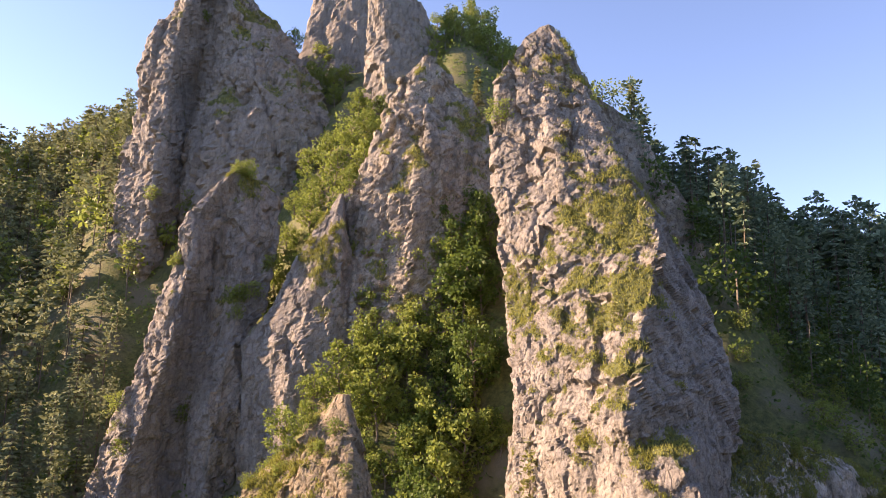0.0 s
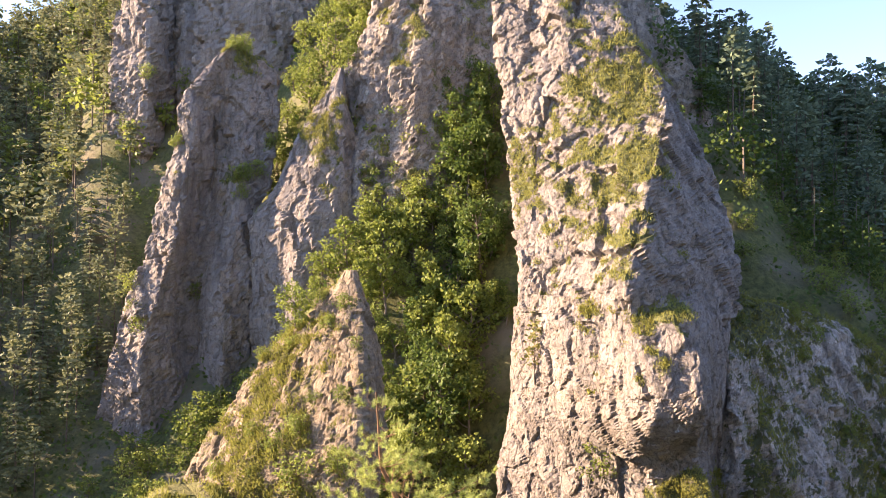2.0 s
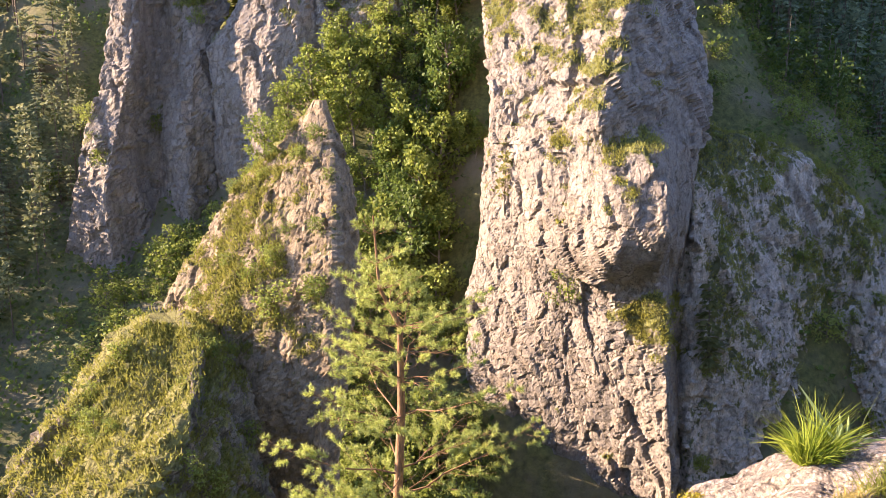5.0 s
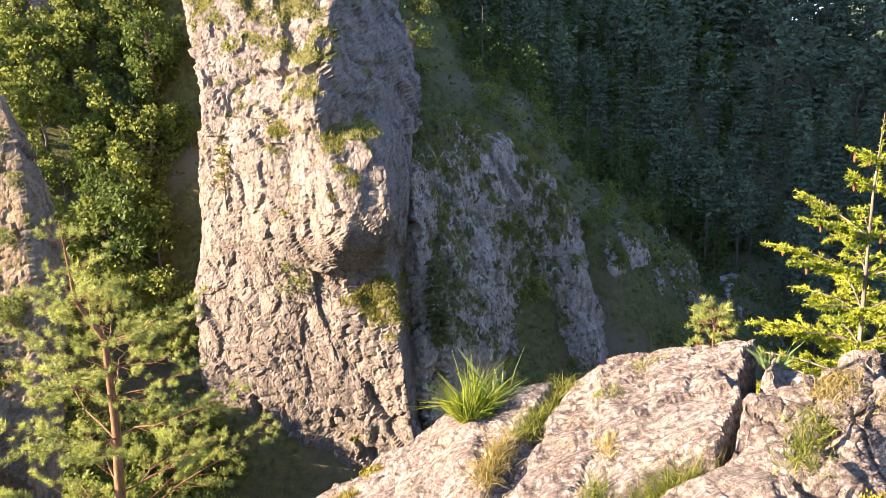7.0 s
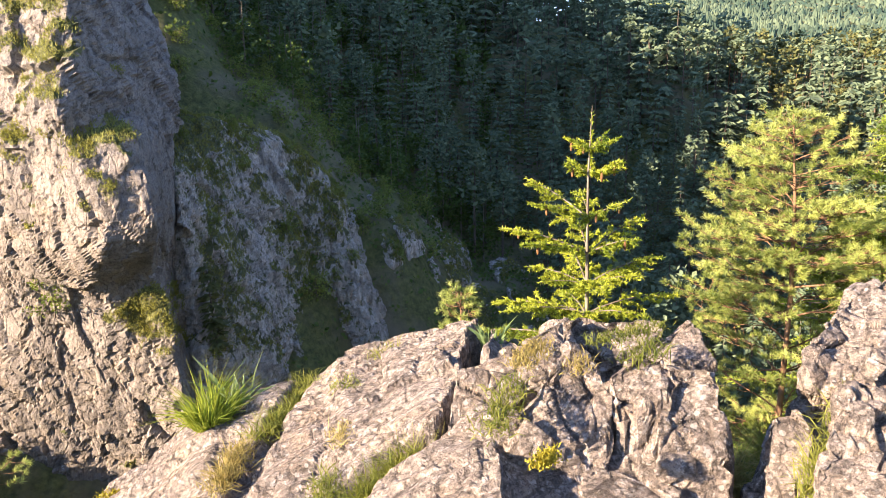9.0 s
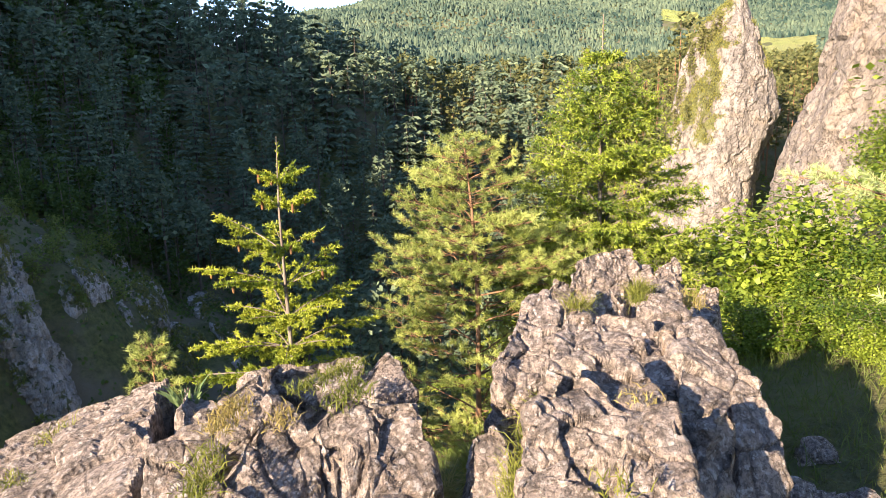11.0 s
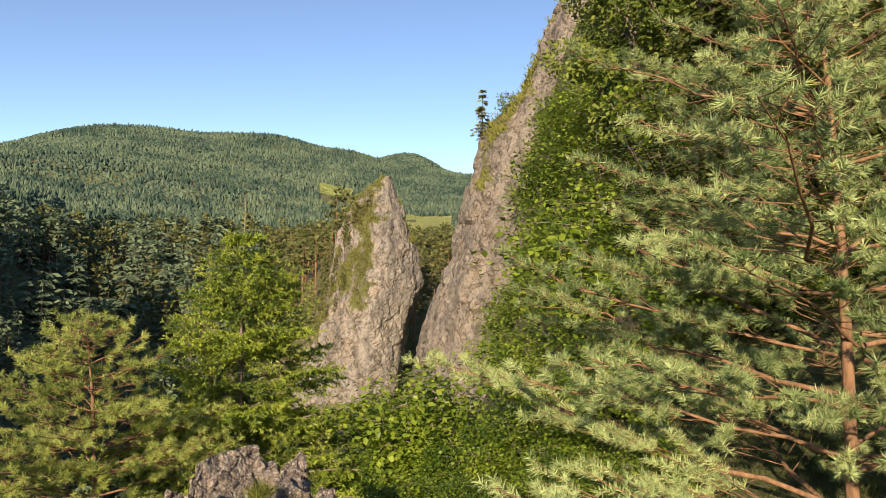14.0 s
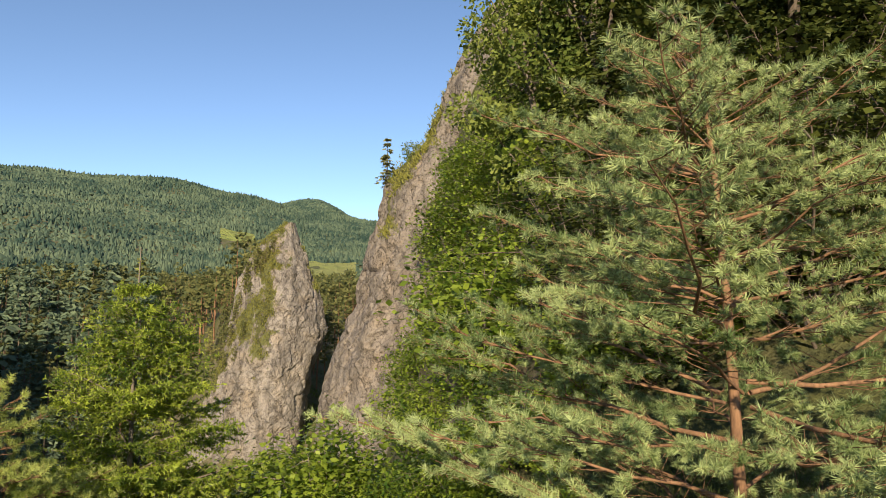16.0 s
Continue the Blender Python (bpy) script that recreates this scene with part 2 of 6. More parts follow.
NEEDLE_PINE2 = foliage("grey_green_pine_needles", (0.12, 0.17, 0.035), (0.50, 0.56, 0.17), 0.3, 0.5, 5.0, 1.6)
GRASS_FRESH = foliage("fresh_grass_blades", (0.13, 0.19, 0.02), (0.38, 0.43, 0.07), 0.45, 0.5)
GRASS_LEDGE = foliage("ledge_grass_blades", (0.12, 0.135, 0.03), (0.30, 0.30, 0.075), 0.3, 0.7)

# ---- shapes ----
def lattice(ix, iy, iz, seed):
    h = (ix * 374761393 + iy * 668265263 + iz * 2147483647 + seed * 1274126177) & 0xFFFFFFFF
    h = ((h ^ (h >> 13)) * 1274126177) & 0xFFFFFFFF
    h = ((h ^ (h >> 16)) * 2246822519) & 0xFFFFFFFF
    return ((h ^ (h >> 13)) & 0xFFFFFF) / float(0xFFFFFF)


def soft_noise(p, seed=0):
    """Value noise of points (n, 3), from -1 to 1."""
    p = np.asarray(p, float)
    i = np.floor(p).astype(np.int64)
    f = p - i
    f = f * f * f * (f * (f * 6 - 15) + 10)
    out = 0
    for dx in (0, 1):
        for dy in (0, 1):
            for dz in (0, 1):
                w = (f[:, 0] if dx else 1 - f[:, 0]) * (f[:, 1] if dy else 1 - f[:, 1]) * (f[:, 2] if dz else 1 - f[:, 2])
                out = out + w * lattice(i[:, 0] + dx, i[:, 1] + dy, i[:, 2] + dz, seed)
    return out * 2 - 1


def fractal(p, octaves=4, seed=0, gain=0.5, ridge=False):
    total, amp, norm = 0, 1.0, 0
    q = np.array(p, float)
    for k in range(octaves):
        n = soft_noise(q, seed + k * 17)
        total = total + amp * ((1 - 2 * np.abs(n)) if ridge else n)
        norm += amp
        amp *= gain
        q = q * 2.03 + 5.1
    return total / norm


def blocks_of(p, seed=0):
    """Cells round scattered seeds: each point's cell value (-1 to 1), a tilt across its cell, and its distance to the cell's edge."""
    p = np.asarray(p, float)
    i = np.floor(p).astype(np.int64)
    d1, d2 = np.full(len(p), 9.0), np.full(len(p), 9.0)
    val, tilt = np.zeros(len(p)), np.zeros(len(p))
    for dx in (-1, 0, 1):
        for dy in (-1, 0, 1):
            for dz in (-1, 0, 1):
                c = i + (dx, dy, dz)
                s = [lattice(c[:, 0], c[:, 1], c[:, 2], seed + k) for k in range(6)]
                off = np.stack([p[:, 0] - c[:, 0] - s[0], p[:, 1] - c[:, 1] - s[1], p[:, 2] - c[:, 2] - s[2]], 1)
                d = np.sqrt((off**2).sum(1))
                near = d < d1
                d2 = np.where(near, d1, np.minimum(d2, d))
                d1 = np.where(near, d, d1)
                val = np.where(near, s[3] * 2 - 1, val)
                tilt = np.where(near, off[:, 0] * (s[4] - 0.5) + off[:, 1] * (s[5] - 0.5) + off[:, 2] * (s[3] - 0.5), tilt)
    return val, tilt, d2 - d1


def mesh_of(name, verts, faces, smooth=False):
    """A mesh from arrays: verts (n, 3), faces (m, 3) or (m, 4)."""
    verts, faces = np.asarray(verts, np.float32), np.asarray(faces, np.int32)
    me = bpy.data.meshes.new(name)
    m, k = faces.shape
    me.vertices.add(len(verts))
    me.loops.add(m * k)
    me.polygons.add(m)
    me.vertices.foreach_set("co", verts.ravel())
    me.loops.foreach_set("vertex_index", faces.ravel())
    me.polygons.foreach_set("loop_start", np.arange(0, m * k, k, dtype=np.int32))
    me.polygons.foreach_set("use_smooth", np.full(m, smooth))
    me.update(calc_edges=True)
    return me


def thing(name, label, category, group="", kind="", at=(0, 0, 0)):
    ob = new(name)
    ob.empty_display_size = 0.2
    ob.location = at
    return tagged(ob, label, category, group, kind)


def part(name, shape, mat, parent=None, label="", smooth=False):
    me = mesh_of(name, *shape, smooth)
    me.materials.append(mat)
    ob = new(name, me)
    if parent is not None:
        ob.parent = parent
    return tagged(ob, label)


def joined(shapes):
    vs, fs, n = [], [], 0
    for v, f in shapes:
        vs.append(np.asarray(v, float))
        fs.append(np.asarray(f) + n)
        n += len(v)
    return np.concatenate(vs), np.concatenate(fs)


def polar(bearing, dist, z=0.0):
    b = np.radians(bearing)
    return np.stack(np.broadcast_arrays(np.sin(b) * dist, np.cos(b) * dist, z), -1)


def grid_faces(rows, cols, closed):
    r, c = np.meshgrid(np.arange(rows - 1), np.arange(cols if closed else cols - 1), indexing="ij")
    a = r * cols + c
    b = r * cols + (c + 1) % cols
    return np.stack([a, b, b + cols, a + cols], -1).reshape(-1, 4)


def normals_of(v, f):
    n = np.cross(v[f[:, 2]] - v[f[:, 0]], v[f[:, 3]] - v[f[:, 1]])
    vn = np.zeros_like(v)
    for k in range(4):
        np.add.at(vn, f[:, k], n)
    return vn / (np.linalg.norm(vn, axis=1, keepdims=True) + 1e-9), n / (np.linalg.norm(n, axis=1, keepdims=True) + 1e-9)


CRAGS = []


def three(rows):
    """Columns of a simple rock: rows of height, then bearing and distance of its western edge, its front rib and its eastern edge."""
    r = np.array(rows, float)
    w, a, e = r[:, (0, 1, 2)], r[:, (0, 3, 4)], r[:, (0, 5, 6)]
    mid = (w + e) / 2
    return w, w * 0.52 + a * 0.48 + 0.06 * (a - mid) * (0, 1, 1), a, a * 0.48 + e * 0.52 + 0.06 * (a - mid) * (0, 1, 1), e


def line(*points):
    """One edge of a rock: height, bearing and distance of its points from the foot up."""
    return np.array(points, float)


def crag(columns, back, step, seed, rough=1.0, flute=0.35, block=2.4, full=9.0, green=0.0, patches=(), chisel=1.0, foot=0.0):
    """A rock mass between upright edges that run from west to east round its front. back: how thick it is behind.
    step: metres between its points. foot: metres that it goes on below its lowest point. block: metres of its joints. green: how readily plants hold on it;
    patches: bearing, height, half width, half height and strength of its grown-over places."""
    z = np.arange(min(c[0, 0] for c in columns) - foot, max(c[-1, 0] for c in columns), step)
    soft = max(1, int(0.8 / step))
    front = []
    for c in columns:
        at = np.stack([np.interp(z, c[:, 0], c[:, k]) for k in (1, 2)], 1)
        pad = np.concatenate([np.repeat(at[:1], soft, 0), at, np.repeat(at[-1:], soft, 0)])
        at = sum(pad[k:k + len(z)] for k in range(2 * soft + 1)) / (2 * soft + 1)
        front.append(polar(at[:, 0], at[:, 1]))
    w, e = front[0], front[-1]
    out = (w + e) / 2
    out = out / np.linalg.norm(out, axis=1, keepdims=True)
    thin = np.clip(np.linalg.norm(e - w, axis=1) / back, 0.12, 1.0)[:, None] * back
    ring = np.stack(front + [e + out * thin * 0.8 - (e - w) * 0.12, (w + e) / 2 + out * thin, w + out * thin * 0.8 + (e - w) * 0.12], 1)
    size = np.linalg.norm(np.roll(ring, -1, 1) - ring, axis=2).mean(0)
    cols = []
    for k in range(ring.shape[1]):
        n = max(3, int(size[k] / (step if k < len(front) - 1 else step * 4)))
        s = (np.arange(n) / n)[None, :, None]
        cols.append(ring[:, k:k + 1] * (1 - s) + np.roll(ring, -1, 1)[:, k:k + 1] * s)
    plan = np.concatenate(cols, 1)
    for _ in range(2):
        plan = plan * 0.5 + (np.roll(plan, 1, 1) + np.roll(plan, -1, 1)) * 0.25
    n = plan.shape[1]
    v = np.concatenate([plan[..., :2].reshape(-1, 2), np.repeat(z, n)[:, None]], 1)
    f = grid_faces(len(z), n, True)
    vn, _ = normals_of(v, f)
    grow = np.minimum(1.0, np.repeat(np.linalg.norm(e - w, axis=1), n) / full)
    q = v * (1, 1, flute)
    move = 0.8 * fractal(q / 8.0, 3, seed) + 0.3 * fractal(q / 3.6, 3, seed + 40, ridge=True)
    warp = np.stack([fractal(v / 3.0, 3, seed + k) for k in (3, 5, 7)], 1) * 0.9
    for size, up, flat, tip, gap in ((block * 2.2, 0.4, 0.05, 0.26, 0.05), (block, 0.55, 0.06, 0.5, 0.05), (block * 0.5, 1.3, 0.05, 0.45, 0.05), (block * 0.24, 1.5, 0.03, 0.34, 0.05)):
        if size < step * 1.6:
            continue
        lean = np.stack([v[:, 0] + 0.3 * v[:, 2], v[:, 1], v[:, 2] * up], 1)
        val, tilt, edge = blocks_of((lean + warp * min(1, size / 3)) / size, seed + int(size * 100))
        move += chisel * size * (flat * val + tip * tilt - gap * np.exp(-edge * 14))
    move += 0.06 * fractal(v / 0.7, 2, seed + 90)
    v = v + vn * (move * rough * grow)[:, None] * (1, 1, 0.7)
    lie = normals_of(v, f)[0][:, 2].reshape(len(z), n)
    for _ in range(6):
        lie = lie * 0.4 + (np.roll(lie, 1, 1) + np.roll(lie, -1, 1)) * 0.15 + (np.concatenate([lie[1:], lie[-1:]]) + np.concatenate([lie[:1], lie[:-1]])) * 0.15
    grown = 1.3 * lie.ravel() + 0.75 * fractal(v * (1, 1, 0.5) / 5.0, 4, seed + 33) + green - 0.25
    turn = np.degrees(np.arctan2(v[:, 0], v[:, 1]))
    for b0, z0, bw, zw, much in patches:
        grown = grown + much * np.exp(-((turn - b0) / bw) ** 2 - ((v[:, 2] - z0) / zw) ** 2)
    top = v[-n:].mean(0)
    v = np.concatenate([v, [top]])
    ring_top = (len(z) - 1) * n + np.arange(n)
    cap = np.stack([ring_top, np.roll(ring_top, -1), np.full(n, len(v) - 1)], 1)
    tris = np.concatenate([f[:, [0, 1, 2]], f[:, [0, 2, 3]], cap])
    _, fn = normals_of(v, f)
    CRAGS.append((v[f].mean(1), fn, grown[f].mean(1)))
    return v, tris, np.append(grown, grown[-1])


def tube(points, radii, sides=6):
    p = np.array(points, float)
    d = np.gradient(p, axis=0)
    d /= np.linalg.norm(d, axis=1, keepdims=True) + 1e-9
    up = np.where(np.abs(d[:, 2:3]) > 0.9, (1.0, 0, 0), (0, 0, 1.0))
    s = np.cross(d, up)
    s /= np.linalg.norm(s, axis=1, keepdims=True) + 1e-9
    t = np.cross(d, s)
    a = np.arange(sides) / sides * 2 * np.pi
    r = np.asarray(radii, float)[:, None, None]
    v = p[:, None] + r * (s[:, None] * np.cos(a)[None, :, None] + t[:, None] * np.sin(a)[None, :, None])
    return v.reshape(-1, 3), grid_faces(len(p), sides, True)


def unit(v):
    return v / (np.linalg.norm(v, axis=-1, keepdims=True) + 1e-9)


def blades(base, way, side, length, width):
    """Leaves: lozenges from base along way, width to both sides."""
    base, way, side = np.asarray(base, float), unit(np.asarray(way, float)), np.asarray(side, float)
    side = unit(side - way * (side * way).sum(1, keepdims=True))
    L, W = np.broadcast_to(length, len(base))[:, None], np.broadcast_to(width, len(base))[:, None]
    v = np.stack([base, base + way * L * 0.5 + side * W * 0.5, base + way * L, base + way * L * 0.5 - side * W * 0.5], 1).reshape(-1, 3)
    return v, np.arange(len(v)).reshape(-1, 4)


def slivers(base, way, length, width, rng):
    """Needles and grass: one thin triangle each."""
    base, way = np.asarray(base, float), unit(np.asarray(way, float))
    side = unit(np.cross(way, unit(rng.normal(size=base.shape))))
    L, W = np.broadcast_to(length, len(base))[:, None], np.broadcast_to(width, len(base))[:, None]
    v = np.stack([base + side * W * 0.5, base - side * W * 0.5, base + way * L], 1).reshape(-1, 3)
    return v, np.arange(len(v)).reshape(-1, 3)

# ---- the land ----
REACH = np.array([0, 2, 3.5, 5, 8, 12, 20, 32, 45, 60, 75, 90, 105, 120, 140, 160, 185, 210, 240, 300, 400, 600, 900, 1250, 1600, 2600, 4200], float)
BEARINGS, LAND = [], []


def profile(bearing, *pairs):
    """Heights of the ground along one bearing: distance, height, distance, height ..."""
    p = np.array(pairs, float).reshape(-1, 2)
    BEARINGS.append(bearing)
    LAND.append(np.interp(REACH, p[:, 0], p[:, 1]))


profile(-180, 0, -1.75, 8, -1.5, 20, 2, 60, 20, 160, 60, 400, 90, 4200, 200)
profile(-120, 0, -1.75, 8, -3, 20, -10, 60, -20, 160, -5, 400, 20, 4200, 150)
profile(-90, 0, -1.75, 3, -2, 8, -5, 20, -16, 45, -32, 75, -38, 120, -35, 240, 0, 400, 20, 4200, 150)
profile(-45, 0, -1.75, 3, -2.4, 8, -8, 20, -22, 45, -38, 75, -42, 120, -34, 160, -15, 240, 20, 300, 35, 4200, 150)
profile(-25, 0, -1.75, 3, -2.6, 8, -9, 20, -24, 45, -36, 75, -38, 105, -30, 140, -10, 160, 3, 210, 38, 240, 56, 300, 66, 4200, 150)
profile(-17, 0, -1.75, 3, -2.6, 8, -9, 20, -24, 45, -34, 75, -33, 90, -31, 105, -26, 125, -12, 140, 5, 160, 28, 240, 74, 300, 85, 4200, 150)
profile(-10, 0, -1.75, 3, -2.7, 8, -9, 20, -24, 40, -34, 60, -34, 75, -31, 100, -23, 116, -10, 130, 10, 160, 42, 190, 78, 240, 88, 4200, 150)
profile(0, 0, -1.75, 3, -2.7, 8, -9, 20, -24, 45, -34, 60, -32, 75, -27, 88, -14, 97, -2, 108, 12, 120, 26, 140, 50, 170, 78, 240, 86, 4200, 150)
profile(7, 0, -1.75, 3, -2.6, 8, -9, 20, -24, 45, -37, 60, -37, 75, -30, 88, -14, 98, 2, 108, 18, 120, 36, 140, 64, 155, 80, 170, 82, 240, 80, 4200, 150)
profile(11, 0, -1.75, 3, -2.5, 8, -9, 20, -24, 45, -38, 60, -38, 75, -28, 88, -10, 98, 6, 108, 22, 120, 40, 140, 60, 155, 71, 170, 70, 240, 66, 4200, 150)
profile(16, 0, -1.75, 3, -2.4, 5, -4, 8, -9, 20, -24, 45, -40, 66, -40, 75, -24, 95, 12, 112, 36, 130, 44, 160, 44, 4200, 150)
profile(25, 0, -1.75, 3, -2.2, 5, -4, 8, -9, 20, -24, 45, -40, 70, -38, 78, -16, 84, -4, 90, 1, 105, 14, 120, 22, 150, 30, 180, 40, 240, 40, 4200, 150)
profile(33, 0, -1.75, 3, -2.1, 5, -4, 8, -9, 20, -24, 45, -40, 68, -38, 80, -14, 90, -5, 105, -1, 120, 1, 150, 8, 180, 28, 210, 30, 4200, 150)
profile(41, 0, -1.75, 3, -2.0, 5, -3.8, 8, -8, 20, -23, 45, -40, 70, -40, 80, -30, 92, -15, 105, -17, 120, -20, 150, -8, 180, 14, 210, 25, 4200, 150)
profile(50, 0, -1.75, 3, -2.0, 5, -3.4, 8, -7, 20, -20, 45, -38, 80, -38, 105, -31, 125, -33, 150, -22, 180, 0, 210, 16, 240, 14, 4200, 150)
profile(60, 0, -1.75, 3, -1.9, 5, -2.9, 8, -5.5, 20, -17, 45, -36, 90, -42, 130, -38, 155, -25, 185, -2, 210, 5, 240, 0, 300, -8, 600, 40, 1250, 120, 1600, 170, 2600, 160)
profile(70, 0, -1.75, 3, -1.8, 5, -2.6, 8, -4.5, 20, -14, 45, -30, 90, -42, 140, -38, 185, -16, 240, -6, 300, -10, 600, 10, 900, 60, 1250, 150, 1600, 240, 2600, 200)
profile(80, 0, -1.75, 3, -1.75, 5, -2.3, 8, -3.8, 20, -11, 45, -24, 90, -36, 140, -32, 185, -16, 240, -6, 300, -8, 600, 10, 900, 45, 1250, 140, 1600, 236, 2600, 220)
profile(86, 0, -1.75, 3, -1.7, 5, -2.0, 8, -3.2, 20, -9, 45, -20, 90, -32, 120, -27, 140, -10, 150, -1, 160, 2, 185, -3, 240, -8, 600, 10, 900, 45, 1250, 125, 1600, 215, 2600, 300)
profile(91, 0, -1.75, 3, -1.7, 5, -1.9, 8, -2.7, 20, -8, 45, -18, 90, -30, 125, -27, 140, -18, 160, -14, 240, -8, 600, 10, 900, 45, 1250, 115, 1600, 185, 2600, 350)
profile(96, 0, -1.75, 3, -1.65, 5, -1.8, 8, -2.2, 14, -4.5, 20, -6, 45, -10, 60, -8, 90, -20, 140, -24, 240, -8, 600, 10, 900, 45, 1250, 110, 1600, 175, 2600, 250)
profile(104, 0, -1.75, 3, -1.6, 5, -1.6, 8, -1.7, 14, -1.5, 20, 0.5, 32, 6, 45, 14, 60, 20, 90, 24, 240, 20, 4200, 200)
profile(114, 0, -1.75, 3, -1.6, 5, -1.6, 8, -1.2, 12, 0.5, 20, 5, 32, 13, 45, 22, 60, 30, 90, 40, 240, 50, 4200, 200)
profile(135, 0, -1.75, 3, -1.6, 5, -1.6, 8, -0.8, 12, 1.5, 20, 7, 45, 26, 90, 45, 240, 60, 4200, 200)
profile(180, 0, -1.75, 8, -1.5, 20, 2, 60, 20, 160, 60, 400, 90, 4200, 200)
BEARINGS, LAND = np.array(BEARINGS, float), np.array(LAND)


def ground_at(x, y):
    """Height of the land at places x, y (arrays)."""
    x, y = np.atleast_1d(np.asarray(x, float)), np.atleast_1d(np.asarray(y, float))
    r, b = np.hypot(x, y), np.degrees(np.arctan2(x, y))
    j = np.clip(np.searchsorted(BEARINGS, b) - 1, 0, len(BEARINGS) - 2)
    s = (b - BEARINGS[j]) / (BEARINGS[j + 1] - BEARINGS[j])
    s = s * s * (3 - 2 * s)
    i = np.clip(np.searchsorted(REACH, r) - 1, 0, len(REACH) - 2)
    u = np.clip((r - REACH[i]) / (REACH[i + 1] - REACH[i]), 0, 1)
    lo, hi = LAND[j, i] * (1 - s) + LAND[j + 1, i] * s, LAND[j, i + 1] * (1 - s) + LAND[j + 1, i + 1] * s
    z = lo * (1 - u) + hi * u
    p = np.stack([x, y, 0 * x], 1)
    z = z + np.clip((r - 1) / 60, 0.02, 1) * (2.2 * fractal(p / 17.0, 4, 5) + 0.8 * fractal(p / 4.0, 3, 9))
    return z + np.clip((r - 300) / 600, 0, 1) * 14 * fractal(p / 260.0, 3, 15)


def build_ground():
    b = np.concatenate([np.arange(-180, -42, 5.0), np.arange(-42, 132, 0.75), np.arange(132, 180.1, 4.0)])
    r = np.concatenate([[0.0], np.geomspace(0.4, 4200, 170)])
    bb, rr = np.meshgrid(b, r, indexing="ij")
    p = polar(bb.ravel(), rr.ravel())
    v = np.stack([p[:, 0], p[:, 1], ground_at(p[:, 0], p[:, 1])], 1)
    ob = part("ground", (v, grid_faces(len(b), len(r), False)[:, ::-1]), TURF, None, smooth=True)
    tagged(ob, "steep grassy gorge slopes running out to wooded hills", "ground", kind="structure")


build_ground()

# ---- rock walls and towers ----
def rock_tower(name, columns, back, step, seed, mat, label, category="cliff", tufts=1200, **kw):
    v, tris, grown = crag(columns if isinstance(columns[0], np.ndarray) else three(columns), back, step, seed, **kw)
    ob = part(name, (v, tris), mat, None, smooth=False)
    ob.data.attributes.new("growth", "FLOAT", "POINT").data.foreach_set("value", grown.astype(np.float32))
    ledge_grass(ob, seed, tufts)
    return tagged(ob, label, category)


def ledge_grass(ob, seed, tufts):
    """Tufts that stand on the grown-over places of a rock."""
    r = np.random.default_rng(seed)
    centre, fn, grown = CRAGS[-1]
    spots = np.nonzero((grown > 0.5) & (fn[:, 2] > -0.2) & ((fn * centre).sum(1) < 0))[0]
    if len(spots) < 30:
        return
    pick = np.repeat(r.choice(spots, min(len(spots), tufts)), 7)
    base = centre[pick] + r.normal(size=(len(pick), 3)) * 0.16
    way = fn[pick] * 0.7 + (0, 0, 0.7) + r.normal(size=(len(pick), 3)) * 0.5
    tagged(part("ledge_grass", slivers(base, way, r.uniform(0.12, 0.36, len(base)), 0.09, r), GRASS_LEDGE, ob, "yellow-green grass tufts on the ledges"), kind="stuff")


rock_tower("rock_buttress", (
    line((-4, 11.25, 72.3), (-0.7, 11.35, 72.5), (3.7, 11.03, 76), (9.7, 10.34, 79.5), (16.4, 9.94, 83), (23.9, 9.58, 86.5), (30.9, 9.3, 88.5), (38.8, 9.9, 90), (44.1, 11.68, 91.3), (46, 13.26, 92)),
    line((-4, 14.8, 67), (-0.5, 14.98, 68), (4.5, 14.99, 71), (10.3, 15, 74.5), (16.7, 15.01, 78), (24.1, 14.37, 82.5), (32.2, 13.94, 86.5), (39, 13.27, 89), (43.1, 13.04, 90.5), (45.8, 13.44, 91.6)),
    line((-3.9, 19.44, 60.5), (-2, 19.19, 60.5), (4.2, 20.28, 65), (9.6, 21.49, 69.5), (15.8, 21.99, 75), (22.5, 19.48, 81), (26.7, 18.67, 84), (32.9, 16.99, 87), (40.5, 15.49, 90), (45.6, 13.71, 91.2)),
    line((-4.1, 23.59, 63.5), (-0.2, 23.88, 65.5), (4.5, 23.43, 69), (10.1, 22.96, 73.5), (16.7, 22.31, 79), (23.5, 19.77, 84), (27.6, 18.88, 86.5), (33.6, 17.3, 88.5), (41.1, 15.66, 91), (45.7, 13.89, 91.6)),
    line((-4.8, 26.97, 70), (-2.3, 26.98, 71.5), (2.4, 26.76, 75), (5.1, 26.09, 77), (9.2, 25.05, 79.5), (14.4, 23.41, 83), (18.3, 22.48, 85), (24.7, 19.94, 88), (34.6, 17.47, 91), (46, 14.07, 92.2)),
), 14, 0.17, 11, ROCK_FAR, "tall pale limestone buttress with grassy ledges along its rib", rough=0.85, block=2.2, tufts=3500, patches=((17.0, 14, 2.4, 6.5, 0.5), (14.5, 8, 2.0, 6, 0.35), (19.0, 20, 1.6, 4, 0.42), (20.5, 16, 1.2, 3, 0.36), (10.2, 26, 0.8, 4, 0.48), (16, 3, 3, 4, 0.21)))
